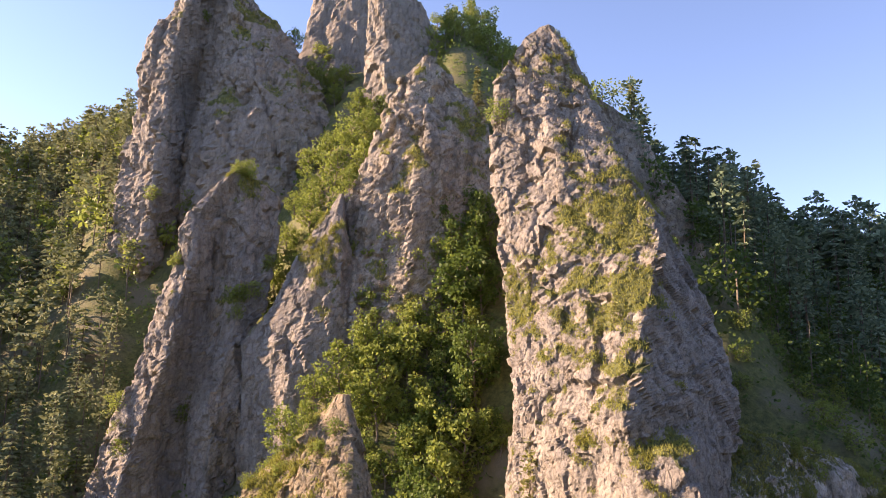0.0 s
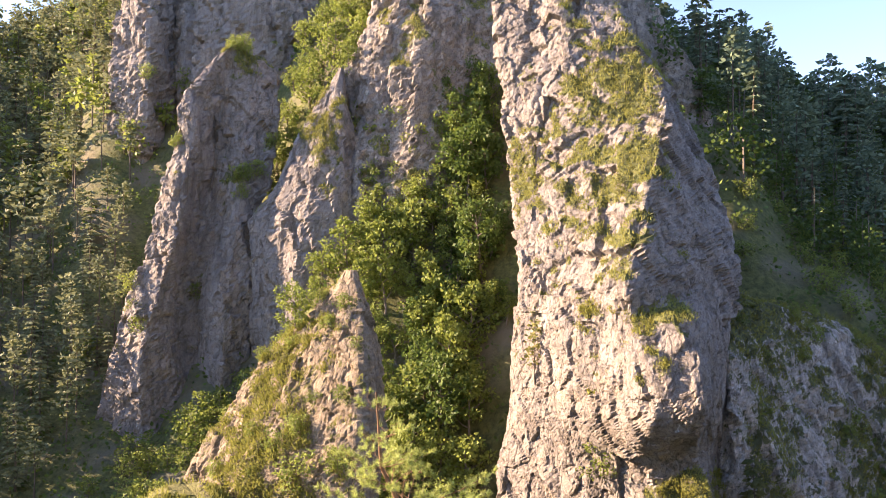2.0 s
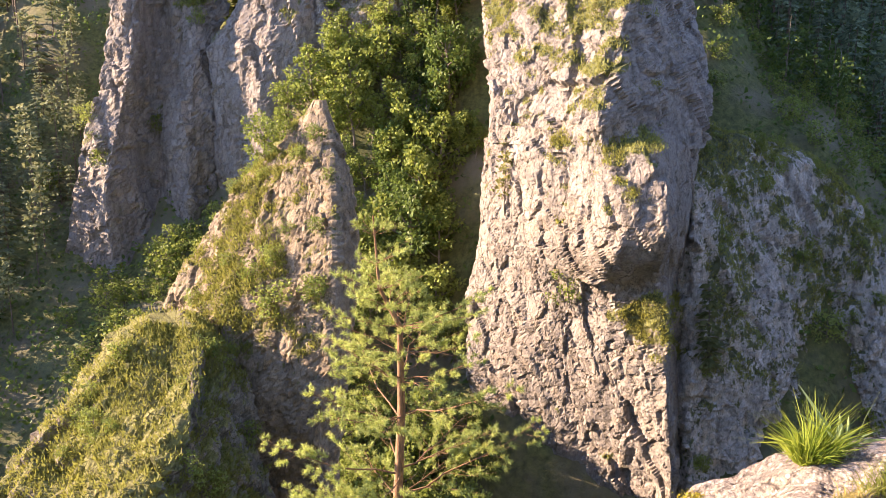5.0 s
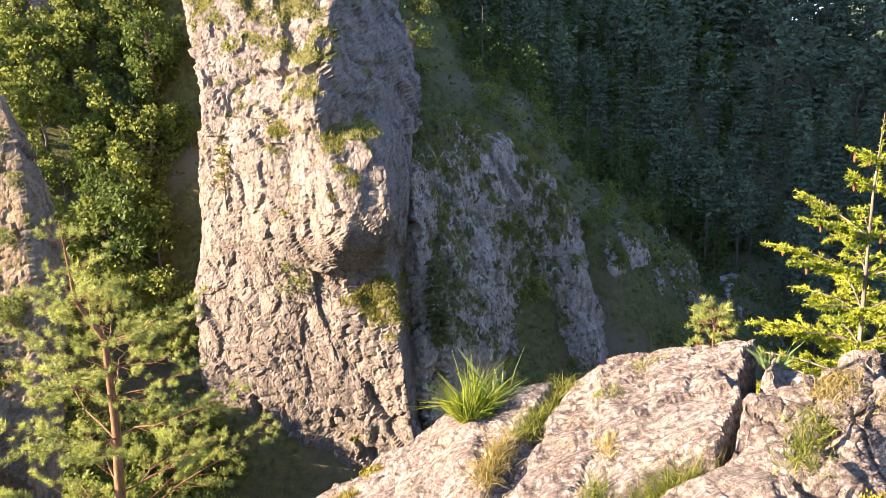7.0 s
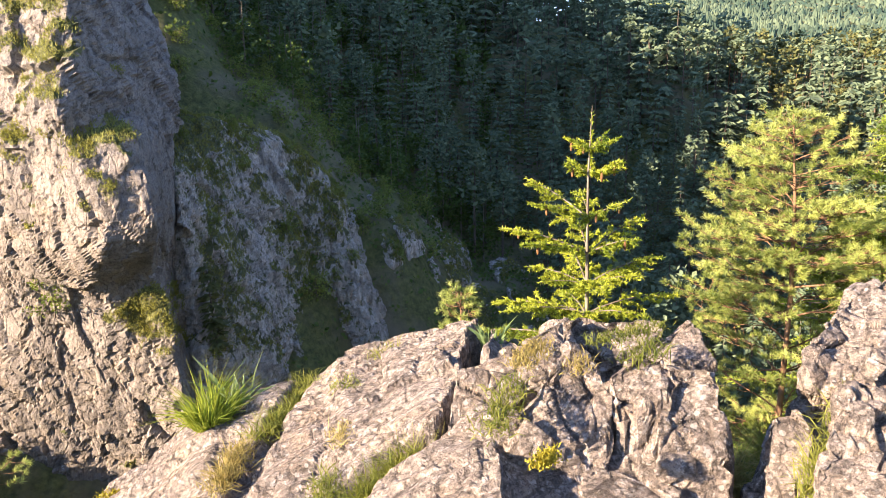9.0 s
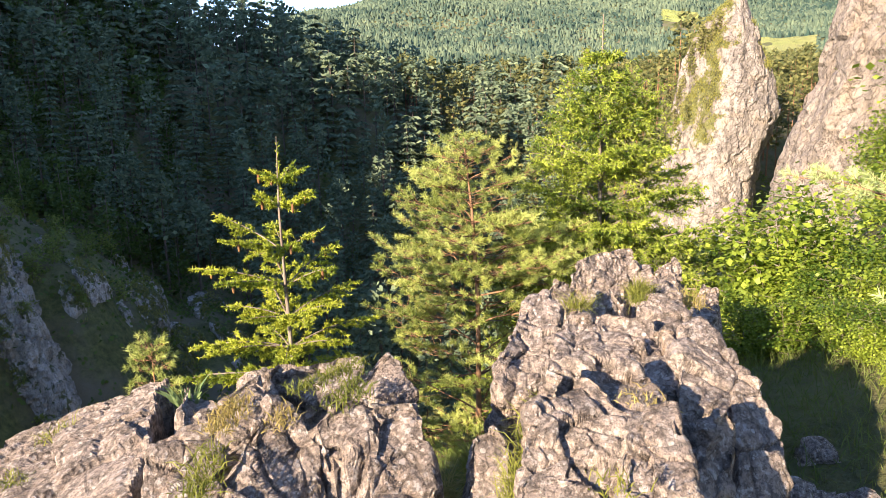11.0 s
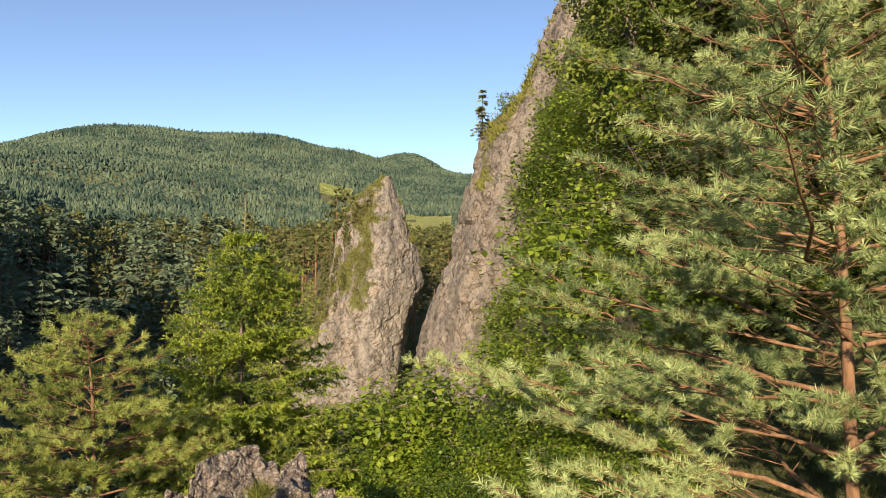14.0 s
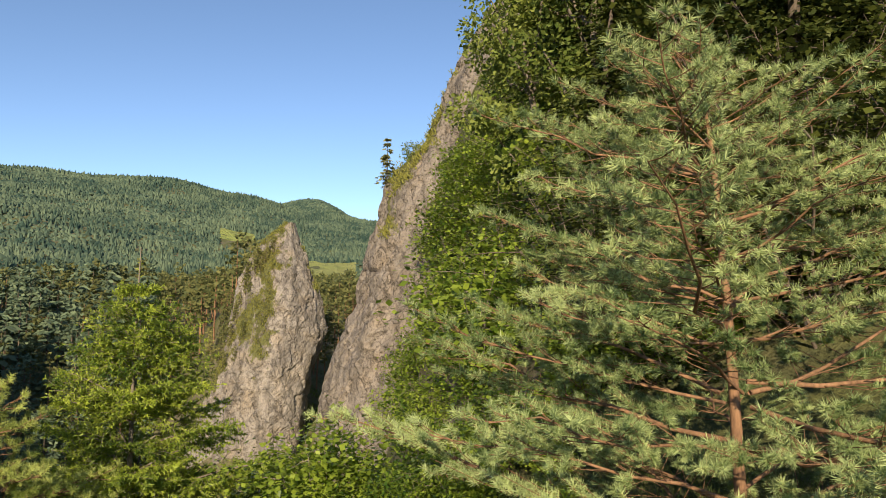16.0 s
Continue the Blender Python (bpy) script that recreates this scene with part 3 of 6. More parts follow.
rock_tower("rock_buttress", (
    line((-38.5, 12.16, 72), (-34, 10.93, 72), (-28, 9.71, 72), (-24.7, 9.44, 72), (-20.8, 9.64, 72), (-20.4, 9.16, 72), (-17, 10.03, 72.5), (-11, 10.61, 73), (-3.4, 11.16, 73.5)),
    line((-36.8, 16.61, 66.5), (-30.5, 15.81, 66.5), (-23.9, 15.08, 66.5), (-18.9, 15.2, 66.5), (-14.9, 14.29, 66.5), (-10.9, 14.02, 66.5), (-3, 14.52, 66.5)),
    line((-36.8, 25.38, 63.5), (-33, 24.33, 63.5), (-27.8, 22.36, 63.5), (-22.6, 20.66, 63.5), (-17.7, 19.36, 63.5), (-15.6, 19.52, 62.5), (-12.3, 20.88, 58.4), (-10, 21.42, 58), (-7.7, 20.76, 59.2), (-5.7, 19.9, 60.4), (-4.1, 19.3, 60.9), (-3.6, 19.3, 62.2)),
    line((-31.8, 26.08, 61.5), (-26.6, 25.41, 61.5), (-20.1, 24.91, 61.5), (-18.6, 24.6, 62), (-15.8, 23.92, 63), (-13.1, 24.26, 59.5), (-10.2, 24.68, 57.8), (-7.5, 24.28, 58.8), (-4.1, 23.3, 60.5), (-3.6, 23.2, 63)),
    line((-35.7, 27.01, 69.5), (-27.1, 26.63, 69.5), (-19.9, 25.9, 69.5), (-13.7, 25.76, 69.5), (-8.8, 26, 70), (-4.2, 26.43, 71)),
), 14, 0.17, 23, ROCK_FAR, "pale overhanging limestone base with a jutting bulge", foot=8, rough=0.6, block=2.0, tufts=2500, patches=((17, -4, 4, 1.6, 0.42), (22, -18, 3, 2.0, 0.7), (23.5, -21, 2, 3, 0.5), (11.5, -9, 0.9, 6, 0.45), (22, -30, 2.5, 3, 0.3)))
rock_tower("rock_flank", (
    line((-40.9, 21.72, 74), (-28.1, 21.4, 74), (-4, 20.81, 77)),
    line((-34.4, 27.43, 64), (-24, 26.93, 65.5), (-14, 26.46, 67), (-8, 26.2, 69), (-4.1, 24.5, 75)),
    line((-32, 32.15, 68.5), (-26.5, 32.2, 70), (-19.2, 31.93, 73), (-10.7, 31.05, 77), (-4.6, 29.96, 80.5), (-3.6, 25.6, 80)),
    line((-35.6, 37.12, 79), (-26.5, 36.32, 80.5), (-18, 35.41, 82), (-11.3, 34.63, 83.5), (-6.6, 33.62, 84.5), (-3.6, 25.7, 81)),
    line((-31.1, 41.14, 77), (-23.3, 39.6, 80), (-16.1, 38.01, 83), (-10.9, 36.66, 85.5), (-8, 34.61, 85.5), (-5.8, 33.03, 85), (-3.6, 25.8, 82)),
    line((-38, 44.93, 91), (-31.5, 42.77, 91), (-26.1, 41.2, 91), (-22.4, 40.26, 91), (-17.9, 38.93, 91), (-14.3, 37.65, 91), (-8.5, 35, 90), (-6.2, 33.42, 89), (-3.6, 25.9, 84)),
), 12, 0.2, 31, ROCK_SCRUB, "shaded grey limestone flank with grass between the ribs", foot=8, rough=1.0, flute=0.2, block=1.7, green=0.08, tufts=4000, chisel=1.2, patches=((35, -14, 1.2, 14, 0.35), (28, -14, 1.0, 8, 0.3), (27.5, -5, 3, 1.6, 0.4)))
FLANK = CRAGS[-1]
rock_tower("rock_spire", (
    line((-26.5, -19.32, 111), (-20.5, -18.88, 112), (-8.3, -17.64, 113), (-1.3, -16.46, 114), (7, -15.4, 115), (13.7, -14.56, 116), (20.6, -14.08, 117), (24.8, -13.26, 118), (28.4, -12, 119), (32.4, -10.31, 120)),
    line((-28.4, -15.67, 104), (-21.2, -16.07, 105.5), (-13.9, -16.24, 107), (-8.1, -15.54, 108.5), (3.8, -13.77, 111), (10.2, -13.48, 112.5), (18.8, -12.66, 115), (24.3, -12.66, 117), (28.9, -11.42, 118.5), (32.3, -10.23, 119.5)),
    line((-27, -13.34, 106), (-17.9, -12.66, 111), (-9.3, -12.77, 113.5), (4.1, -12.07, 116), (12.7, -11.42, 119), (20.8, -11.39, 120.5), (28.1, -10.77, 120.3), (32.4, -10.15, 119.9)),
    line((-21.5, -10.93, 104), (-8.1, -10.61, 107), (2.5, -9.88, 109.4), (10.6, -9.46, 112.1), (18.6, -9.25, 115.8), (26.3, -8.68, 118.5), (32.4, -10.07, 119.9)),
    line((-22.5, -9.12, 108), (-3.5, -8.08, 109), (6, -8.01, 113), (12.8, -7.02, 115.2), (20.1, -6.62, 117.4), (29.2, -6.68, 119.9), (31, -7.98, 120.7), (32.7, -9.94, 121)),
), 14, 0.28, 71, ROCK_FAR, "broad pale limestone spire with dark vertical gullies", foot=16, rough=0.8, tufts=1500, patches=((-17.2, -8, 1.2, 4, 0.4), (-12.4, -4, 0.8, 4, 0.4), (-14, 20, 0.6, 6, 0.2)))
SPIRE = CRAGS[-1]
rock_tower("rock_tongue", (
    line((-9.3, -8.95, 108.5), (-1.9, -8.83, 109.0), (1.8, -8.85, 109.5), (5.7, -8.83, 110.0), (10.6, -6.77, 109), (16.5, -5.72, 110), (22.7, -4.01, 111), (28.2, -2.35, 112.5)),
    line((-8.8, -5.49, 101), (1.9, -5.26, 103), (7.2, -4.82, 104), (13.7, -3.98, 106), (20.6, -3.11, 108.5), (28, -2.22, 111.8)),
    line((-8.6, -2.48, 100), (2.7, -2.21, 102), (9.7, -1.98, 103.4), (15.4, -1.92, 105.9), (22.5, -2.05, 109), (28.1, -2.13, 112)),
    line((-8.8, 0.37, 103), (2.2, 0.31, 104), (9.3, -0.28, 106), (15.8, -1.07, 108.4), (23, -1.71, 110.9), (28.3, -2.05, 112.8)),
), 9, 0.28, 61, ROCK_FAR, "smooth pale rock tongue below the spire", foot=8, rough=0.6, patches=((-4.5, 15, 1.0, 5, 0.3),))
rock_tower("rock_spire", (
    line((12.9, -3.31, 112.5), (21.8, -2.26, 114), (28.2, -2.2, 115), (32.3, -0.77, 116), (37.3, -0.08, 117), (43.5, 0.77, 118), (48.9, 1.8, 119), (54.2, 3.67, 120)),
    line((9, -1.12, 104), (19.1, -0.51, 108), (29.3, 0.58, 111), (37.3, 1.75, 113.5), (42.5, 2.33, 115), (48.4, 2.93, 117.5), (54, 4.03, 119.5)),
    line((9, 3.11, 100.5), (18.9, 2.93, 105.5), (28, 3.88, 108.6), (37.1, 4.64, 112.1), (44.8, 4.68, 115.5), (49.6, 4.54, 117.8), (54.1, 4.3, 119.6)),
    line((9.3, 6.53, 102.5), (19.4, 6.4, 106.5), (28.6, 6.21, 110), (37.7, 6.55, 113.4), (44.1, 6.13, 116), (49.8, 5.44, 118.1), (54.3, 4.48, 120)),
    line((9.9, 10.36, 108), (20.1, 10.09, 110), (29.1, 9.81, 111.8), (38.1, 9.4, 114.6), (44.1, 8.29, 116.9), (49.6, 6.67, 118.6), (54.6, 4.76, 120.6)),
), 16, 0.3, 51, ROCK_DARK, "pointed grey limestone spire above the wooded gully", foot=8, rough=0.9, green=0.1, tufts=2500, patches=((3, 32, 2.5, 5, 0.35), (7, 40, 1.2, 3, 0.35), (2.5, 47, 1, 3, 0.2)))
rock_tower("rock_wall", (
    line((30.9, -18.88, 158), (39.5, -18.43, 160), (47.6, -18.18, 163), (56, -17.89, 166), (66.1, -17.87, 169), (75.1, -17.01, 172), (83.4, -15.93, 175), (97.4, -14.63, 178)),
    line((32.5, -15.82, 150), (46, -15.65, 154), (59.7, -15.44, 159), (73.4, -15.18, 164), (83.6, -14.61, 168), (94.9, -14.22, 173)),
    line((34.3, -13.98, 156), (49.3, -14.09, 163), (65.1, -13.78, 171), (79.6, -12.96, 175), (89.2, -12.85, 177), (98.3, -13.4, 178)),
    line((32.9, -12.73, 148), (50.4, -12.41, 153), (65.3, -11.52, 159), (78, -11.46, 164), (85, -11.43, 167), (96.6, -12.56, 174)),
    line((33.5, -7.47, 145), (52.8, -8.35, 149), (67.4, -9.5, 156), (79.1, -10.12, 164.9), (87.1, -10.67, 170.2), (97.9, -12.31, 176)),
    line((39.8, -2.05, 148), (52.9, -2.71, 152), (63.2, -4.41, 157.1), (73.7, -6.32, 164.3), (83.9, -8.66, 170.4), (89.4, -10.04, 174), (99.7, -12.06, 179)),
), 22, 0.42, 81, ROCK_FAR, "high pale limestone wall of ribs and gullies under the summit", foot=25, flute=0.25, block=3.6, rough=1.1)
rock_tower("rock_crag", (
    line((-18.3, -15.54, 55), (-16.1, -13.48, 55.5), (-13.8, -12.5, 56), (-10, -10.11, 56.5), (-7.1, -8.16, 57), (-5.6, -5.76, 57), (-3, -3.25, 57), (-0.8, -1.63, 57.4)),
    line((-17.4, -11.63, 48.5), (-14.3, -9.35, 49.5), (-11.1, -7.46, 51), (-8.2, -5.62, 53), (-5.3, -3.82, 54.5), (-2.7, -2.46, 55.8), (-0.8, -1.48, 56.5)),
    line((-18.8, -6.32, 44.5), (-15.8, -5.19, 46), (-12.1, -4.02, 48), (-8.9, -2.94, 50), (-6.3, -2.33, 52), (-3.4, -1.53, 54.3), (-0.8, -1.37, 56.2)),
    line((-20.2, -2.29, 42), (-15.4, -1.02, 44), (-11.8, -0.53, 46), (-8.8, -0.5, 48.5), (-6.2, -0.52, 51), (-3.8, -0.56, 53.5), (-0.8, -1.25, 56.2)),
    line((-24.1, -0.29, 48), (-17.3, 0.4, 49), (-12.9, 0.99, 50), (-10.1, 0.94, 51.5), (-7.2, 0.69, 53), (-4.1, 0.04, 54.5), (-0.8, -1.01, 57)),
), 7, 0.14, 111, ROCK_BROWN, "brown weathered crag with moss and a jagged tip", foot=12, rough=0.7, green=-0.1, block=1.3, tufts=2200, full=5.0, chisel=1.1, patches=((-9, -13, 3, 4, 0.35), (-3, -15, 2, 3, 0.3)))
BROWN_CRAG = CRAGS[-1]
rock_tower("grassy_spur", (
    line((-21.6, -27.83, 41.5), (-18.6, -22.77, 43.4), (-17.4, -20.52, 44.5), (-16.1, -18.55, 45.6), (-15.1, -16.61, 46.8), (-14.5, -14.69, 48.1), (-14.3, -13.22, 49.4)),
    line((-20, -21.75, 35.5), (-18.5, -19.16, 37.5), (-16.7, -16.49, 40.5), (-15.6, -14.32, 43.5), (-15, -13.18, 46), (-14.2, -12.79, 48.8)),
    line((-18.6, -16.88, 31.3), (-17.4, -14.5, 33.8), (-16.4, -13.18, 36.1), (-15.7, -11.52, 39.3), (-15, -10.07, 42.9), (-14.6, -10.66, 46.2), (-14.2, -12.5, 48.7)),
    line((-25.8, -5.48, 40), (-22.7, -5.99, 41.5), (-20.2, -6.53, 43), (-18.3, -7.32, 44.5), (-16.6, -8.31, 46), (-15.5, -9.51, 48), (-14.5, -12.34, 49.6)),
), 6, 0.12, 151, SPUR, "steep yellow-green grassy spur with a dark broken side", "slope", foot=10, rough=1.2, green=0.15, tufts=3500, block=1.8, full=5.0, patches=((-17, -17, 4.5, 5, 0.5),))
SPUR_FACES = CRAGS[-1]
# height; bearing and distance of western edge, front rib, eastern edge
rock_tower("rock_ridge", (
    (10, 14.0, 116.0, 17.5, 104.0, 25.2, 116.0),
    (20, 14.0, 116.0, 17.4, 106.6, 25.2, 116.0),
    (28, 14.0, 116.0, 17.2, 108.6, 24.0, 116.0),
    (34, 14.0, 116.0, 17.2, 110.2, 22.2, 116.0),
    (41, 14.0, 116.0, 17.1, 111.9, 20.7, 116.0),
    (45, 14.0, 116.0, 17.0, 113.0, 17.6, 116.0),
    (49, 14.0, 116.0, 16.2, 114.0, 16.6, 116.0),
), 10, 0.6, 41, ROCK_DARK, "shaded grey rock ridge behind the buttress")
rock_tower("rock_wall", (
    (20, -0.8, 147.0, 1.8, 138.0, 10.2, 150.0),
    (40, -0.8, 147.0, 1.8, 138.0, 10.2, 150.0),
    (50, -0.9, 147.0, 1.7, 139.7, 10.2, 150.0),
    (58, -1.0, 147.0, 1.5, 141.1, 10.2, 150.0),
    (63, -1.0, 147.0, 1.3, 142.0, 9.8, 150.0),
    (68, -1.0, 147.0, 1.1, 142.9, 7.8, 150.0),
    (74, -0.9, 147.0, 0.9, 143.9, 4.5, 150.0),
    (80, -0.9, 147.0, 0.6, 145.0, 3.5, 150.0),
    (86, -0.9, 147.0, 0.3, 146.0, 1.9, 150.0),
    (104, -0.9, 147.0, 0.3, 146.0, 1.2, 150.0),
), 16, 0.6, 101, ROCK_FAR, "steep pale limestone wall with a sharp left edge", flute=0.25)
rock_tower("rock_pillar", (
    (-35, 4.0, 90.0, 6.0, 86.0, 7.7, 91.0),
    (-27, 4.4, 90.0, 6.2, 87.2, 7.7, 91.0),
    (-22, 5.0, 90.0, 6.3, 88.0, 7.6, 91.0),
    (-17.8, 5.7, 90.0, 6.4, 88.6, 7.4, 91.0),
    (-14.4, 6.0, 90.0, 6.5, 89.1, 7.2, 91.0),
    (-12.6, 6.1, 90.0, 6.6, 89.4, 7.0, 91.0),
), 3, 0.22, 121, ROCK_DARK, "small free-standing rock pillar in the gully", rough=0.5)
rock_tower("rock_pinnacle", (
    line((-22.6, 82.77, 131), (-16.2, 83.64, 131), (-8.8, 85.1, 131.5), (-2.2, 85.52, 132), (4.5, 85.98, 132), (10.2, 87.24, 132.5), (13.4, 88.85, 133), (14, 89.3, 133)),
    line((-21.7, 84.73, 125), (-9.3, 86.12, 126), (-2.1, 87.14, 127.5), (5.5, 88.13, 129), (11.4, 89, 131), (13.9, 89.38, 132)),
    line((-21.4, 88.34, 122.5), (-11, 89.2, 124.5), (-1.9, 89.48, 126.5), (5.6, 89.58, 128.5), (11.5, 89.58, 130.8), (13.9, 89.46, 132)),
    line((-22, 90.47, 126), (-12.2, 90.87, 128), (-5.7, 91.65, 129.5), (1.9, 91.3, 130.5), (8.7, 90.37, 131.5), (13.9, 89.63, 132.3)),
    line((-23.2, 90.88, 133), (-11.7, 91.31, 133), (-4.4, 92.68, 133.5), (2.5, 91.84, 133.5), (5.7, 90.91, 133.5), (11.2, 90.21, 133.3), (14.1, 89.8, 133.3)),
), 9, 0.3, 131, ROCK_GREY, "pointed grey limestone pinnacle rising from the pines", foot=10, rough=0.7, flute=0.2, block=1.8, tufts=2500, patches=((88.0, 7, 0.9, 6, 0.36), (86.6, -3, 1.0, 8, 0.36), (85.0, -14, 1, 5, 0.3)))
rock_tower("rock_cliff", (
    line((-10.1, 91.73, 50), (-7.2, 91.92, 50), (-4.7, 92.45, 50), (-2.5, 93.13, 50), (-0.3, 94.24, 50), (2, 94.68, 50), (5, 95.44, 50), (7.2, 96.14, 50), (9, 96.82, 50), (10.7, 99.06, 50), (12.6, 99.74, 50), (15, 100.77, 50), (18, 102.43, 50), (20, 103.91, 50), (22.7, 105.59, 50)),
    line((-9.2, 93.72, 45.5), (-6.5, 94.13, 45.5), (-2.6, 95.26, 45.5), (1.5, 96.48, 45.5), (4.9, 97.57, 45.5), (7.7, 98.56, 45.5), (10.1, 100.69, 45.5), (12.2, 101.67, 45.5), (14.7, 102.91, 45.5), (17.1, 104.58, 45.5), (20.6, 107.31, 45.5)),
    line((-8.4, 98.42, 42), (-2.3, 99.92, 42), (4, 101.87, 42.5), (9, 103.88, 43), (13, 106.36, 43.5), (20, 110.49, 44.5)),
    line((-8.4, 112.44, 44), (4.3, 113.12, 44.5), (13.2, 114.66, 45), (20.1, 115.43, 45.5)),
), 12, 0.22, 141, ROCK_FAR, "pale limestone cliff edge with grassy ledges", rough=0.7, block=1.5, green=-0.2, tufts=2500, foot=6, patches=((97.0, 6, 1.2, 3, 0.5), (94.0, -4, 1, 3, 0.4), (100.5, 12, 1.2, 2.5, 0.5), (103, 17, 1.2, 2, 0.4)))
rock_tower("rock_wall", (
    (40, -7, 182, -1, 176, 7, 184),
    (70, -7, 186, -1, 180, 7, 188),
    (90, -6, 190, -1, 184, 4.5, 192),
    (108, -5, 194, -2, 188, 1, 196),
), 14, 1.0, 161, ROCK_FAR, "shaded limestone wall at the back of the summit gully", flute=0.25)
rk = np.random.default_rng(171)
for k in range(26):
    b, d = rk.uniform(38.5, 56), rk.uniform(84, 118)
    z, s = float(ground_at(*polar(b, d)[:2])[0]) + rk.uniform(0.2, 1.4), rk.uniform(1.6, 4.2)
    half = s / d * 57.3 / 2
    rock_tower("rock_outcrop", ((z - 4, b - half * 0.6, d + 2, b + half * 0.6, d - 2.4, b + half * 1.7, d + 2), (z - 1, b - half, d + 1.8, b + half * 0.1, d - 1.3, b + half * 1.2, d + 2), (z, b - half, d + 1.8, b - half * 0.3, d - 0.5, b + half * 0.6, d + 2), (z + s * 0.22, b - half * 0.9, d + 2, b - half * 0.7, d + 1, b - half * 0.5, d + 2.5)),
               2.5, 0.26, 170 + k, ROCK_SCRUB, "pale rock outcrop breaking through the shaded slope", "rock", rough=1.1, full=2.4, green=0.25, block=0.9, tufts=300)


# ---- trees seen from afar ----
def wobble(rng, start, end, n, amount):
    s = np.linspace(0, 1, n)[:, None]
    p = np.asarray(start, float) * (1 - s) + np.asarray(end, float) * s
    return p + np.cumsum(rng.normal(size=(n, 3)) * amount, 0) * (s > 0)


def broadleaf_shape(seed, height, spread, leaves, leaf, trunk_part=0.3):
    """Trunk with limbs, and a crown of leaf clumps with gaps."""
    rng = np.random.default_rng(seed)
    top = np.array([rng.normal() * 0.05 * height, rng.normal() * 0.05 * height, height * 0.85])
    spine = wobble(rng, (0, 0, -0.6), top, 8, 0.012 * height)
    wood = [tube(spine, np.linspace(0.028, 0.006, 8) * height, 6)]
    centres, sizes = [], []
    for k in range(11):
        h = trunk_part + (0.95 - trunk_part) * (k + 0.5) / 11
        base = spine[min(7, int(h / 0.95 * 7))]
        ang = k * 2.4 + rng.normal() * 0.4
        out = spread * (0.35 + 0.75 * math.sin(math.pi * min(1, (h - trunk_part) / (1.02 - trunk_part) * 0.8 + 0.18))) * rng.uniform(0.55, 1.1)
        end = np.array([base[0] + math.cos(ang) * out, base[1] + math.sin(ang) * out, h * height + rng.uniform(-0.02, 0.12) * height])
        limb = wobble(rng, base, end, 5, 0.01 * height)
        wood.append(tube(limb, np.linspace(0.011, 0.003, 5) * height, 4))
        for s in (0.65, 1.0):
            centres.append(base * (1 - s) + end * s + rng.normal(size=3) * 0.03 * height)
            sizes.append(spread * rng.uniform(0.26, 0.46))
    centres.append(top + (0, 0, height * 0.08))
    sizes.append(spread * 0.4)
    centres, sizes = np.array(centres), np.array(sizes)
    pick = rng.integers(0, len(centres), leaves)
    d = unit(rng.normal(size=(leaves, 3)))
    where = centres[pick] + d * sizes[pick][:, None] * (rng.uniform(0.3, 1, (leaves, 1)) ** 0.5) * (1, 1, 0.7)
    way = unit(d * (1, 1, 0.3) + rng.normal(size=(leaves, 3)) * 0.5 + (0, 0, -0.15))
    side = rng.normal(size=(leaves, 3))
    crown = blades(where, way, side, leaf * rng.uniform(0.6, 1.3, leaves), leaf * rng.uniform(0.5, 0.9, leaves))
    return joined(wood), crown


def spruce_shape(seed, height, spread, whorls, leaf, bare=0.1):
    """Straight trunk with whorls of drooping boughs that shorten upwards."""
    rng = np.random.default_rng(seed)
    wood = tube([(0, 0, -0.8), (0, 0, height * 0.5), (0, 0, height)], (0.016 * height, 0.010 * height, 0.001 * height), 6)
    base, way, side, ln = [], [], [], []
    for k in range(whorls):
        s = (k + rng.uniform(0, 0.6)) / whorls
        h = height * (bare + (1 - bare) * s)
        reach = spread * (1 - s) ** 0.8 * rng.uniform(0.75, 1.1) + 0.03 * spread
        n = 7 if s < 0.7 else 5
        for j in range(n):
            a = rng.uniform(0, 2 * math.pi)
            long = reach * rng.uniform(0.6, 1.15)
            bits = max(2, int(long / (leaf * 0.55)))
            for q in range(bits):
                u = (q + rng.uniform(0, 0.7)) / bits
                out = np.array([math.cos(a), math.sin(a), 0])
                p = out * long * u + (0, 0, h - 0.28 * long * u * u + 0.05 * long * u)
                for sgn in (-1, 1):
                    w = out + np.array([-out[1], out[0], 0]) * sgn * rng.uniform(0.3, 1.2) + (0, 0, -0.35 - 0.3 * rng.random())
                    base.append(p)
                    way.append(w)
                    side.append(rng.normal(size=3) * 0.4 + (0, 0, 1) if rng.random() < 0.3 else np.cross(w, (0, 0, 1)))
                    ln.append(leaf * (1.15 - 0.5 * u) * rng.uniform(0.7, 1.2))
    ln = np.array(ln)
    return wood, blades(np.array(base), np.array(way), np.array(side), ln, ln * 0.42)


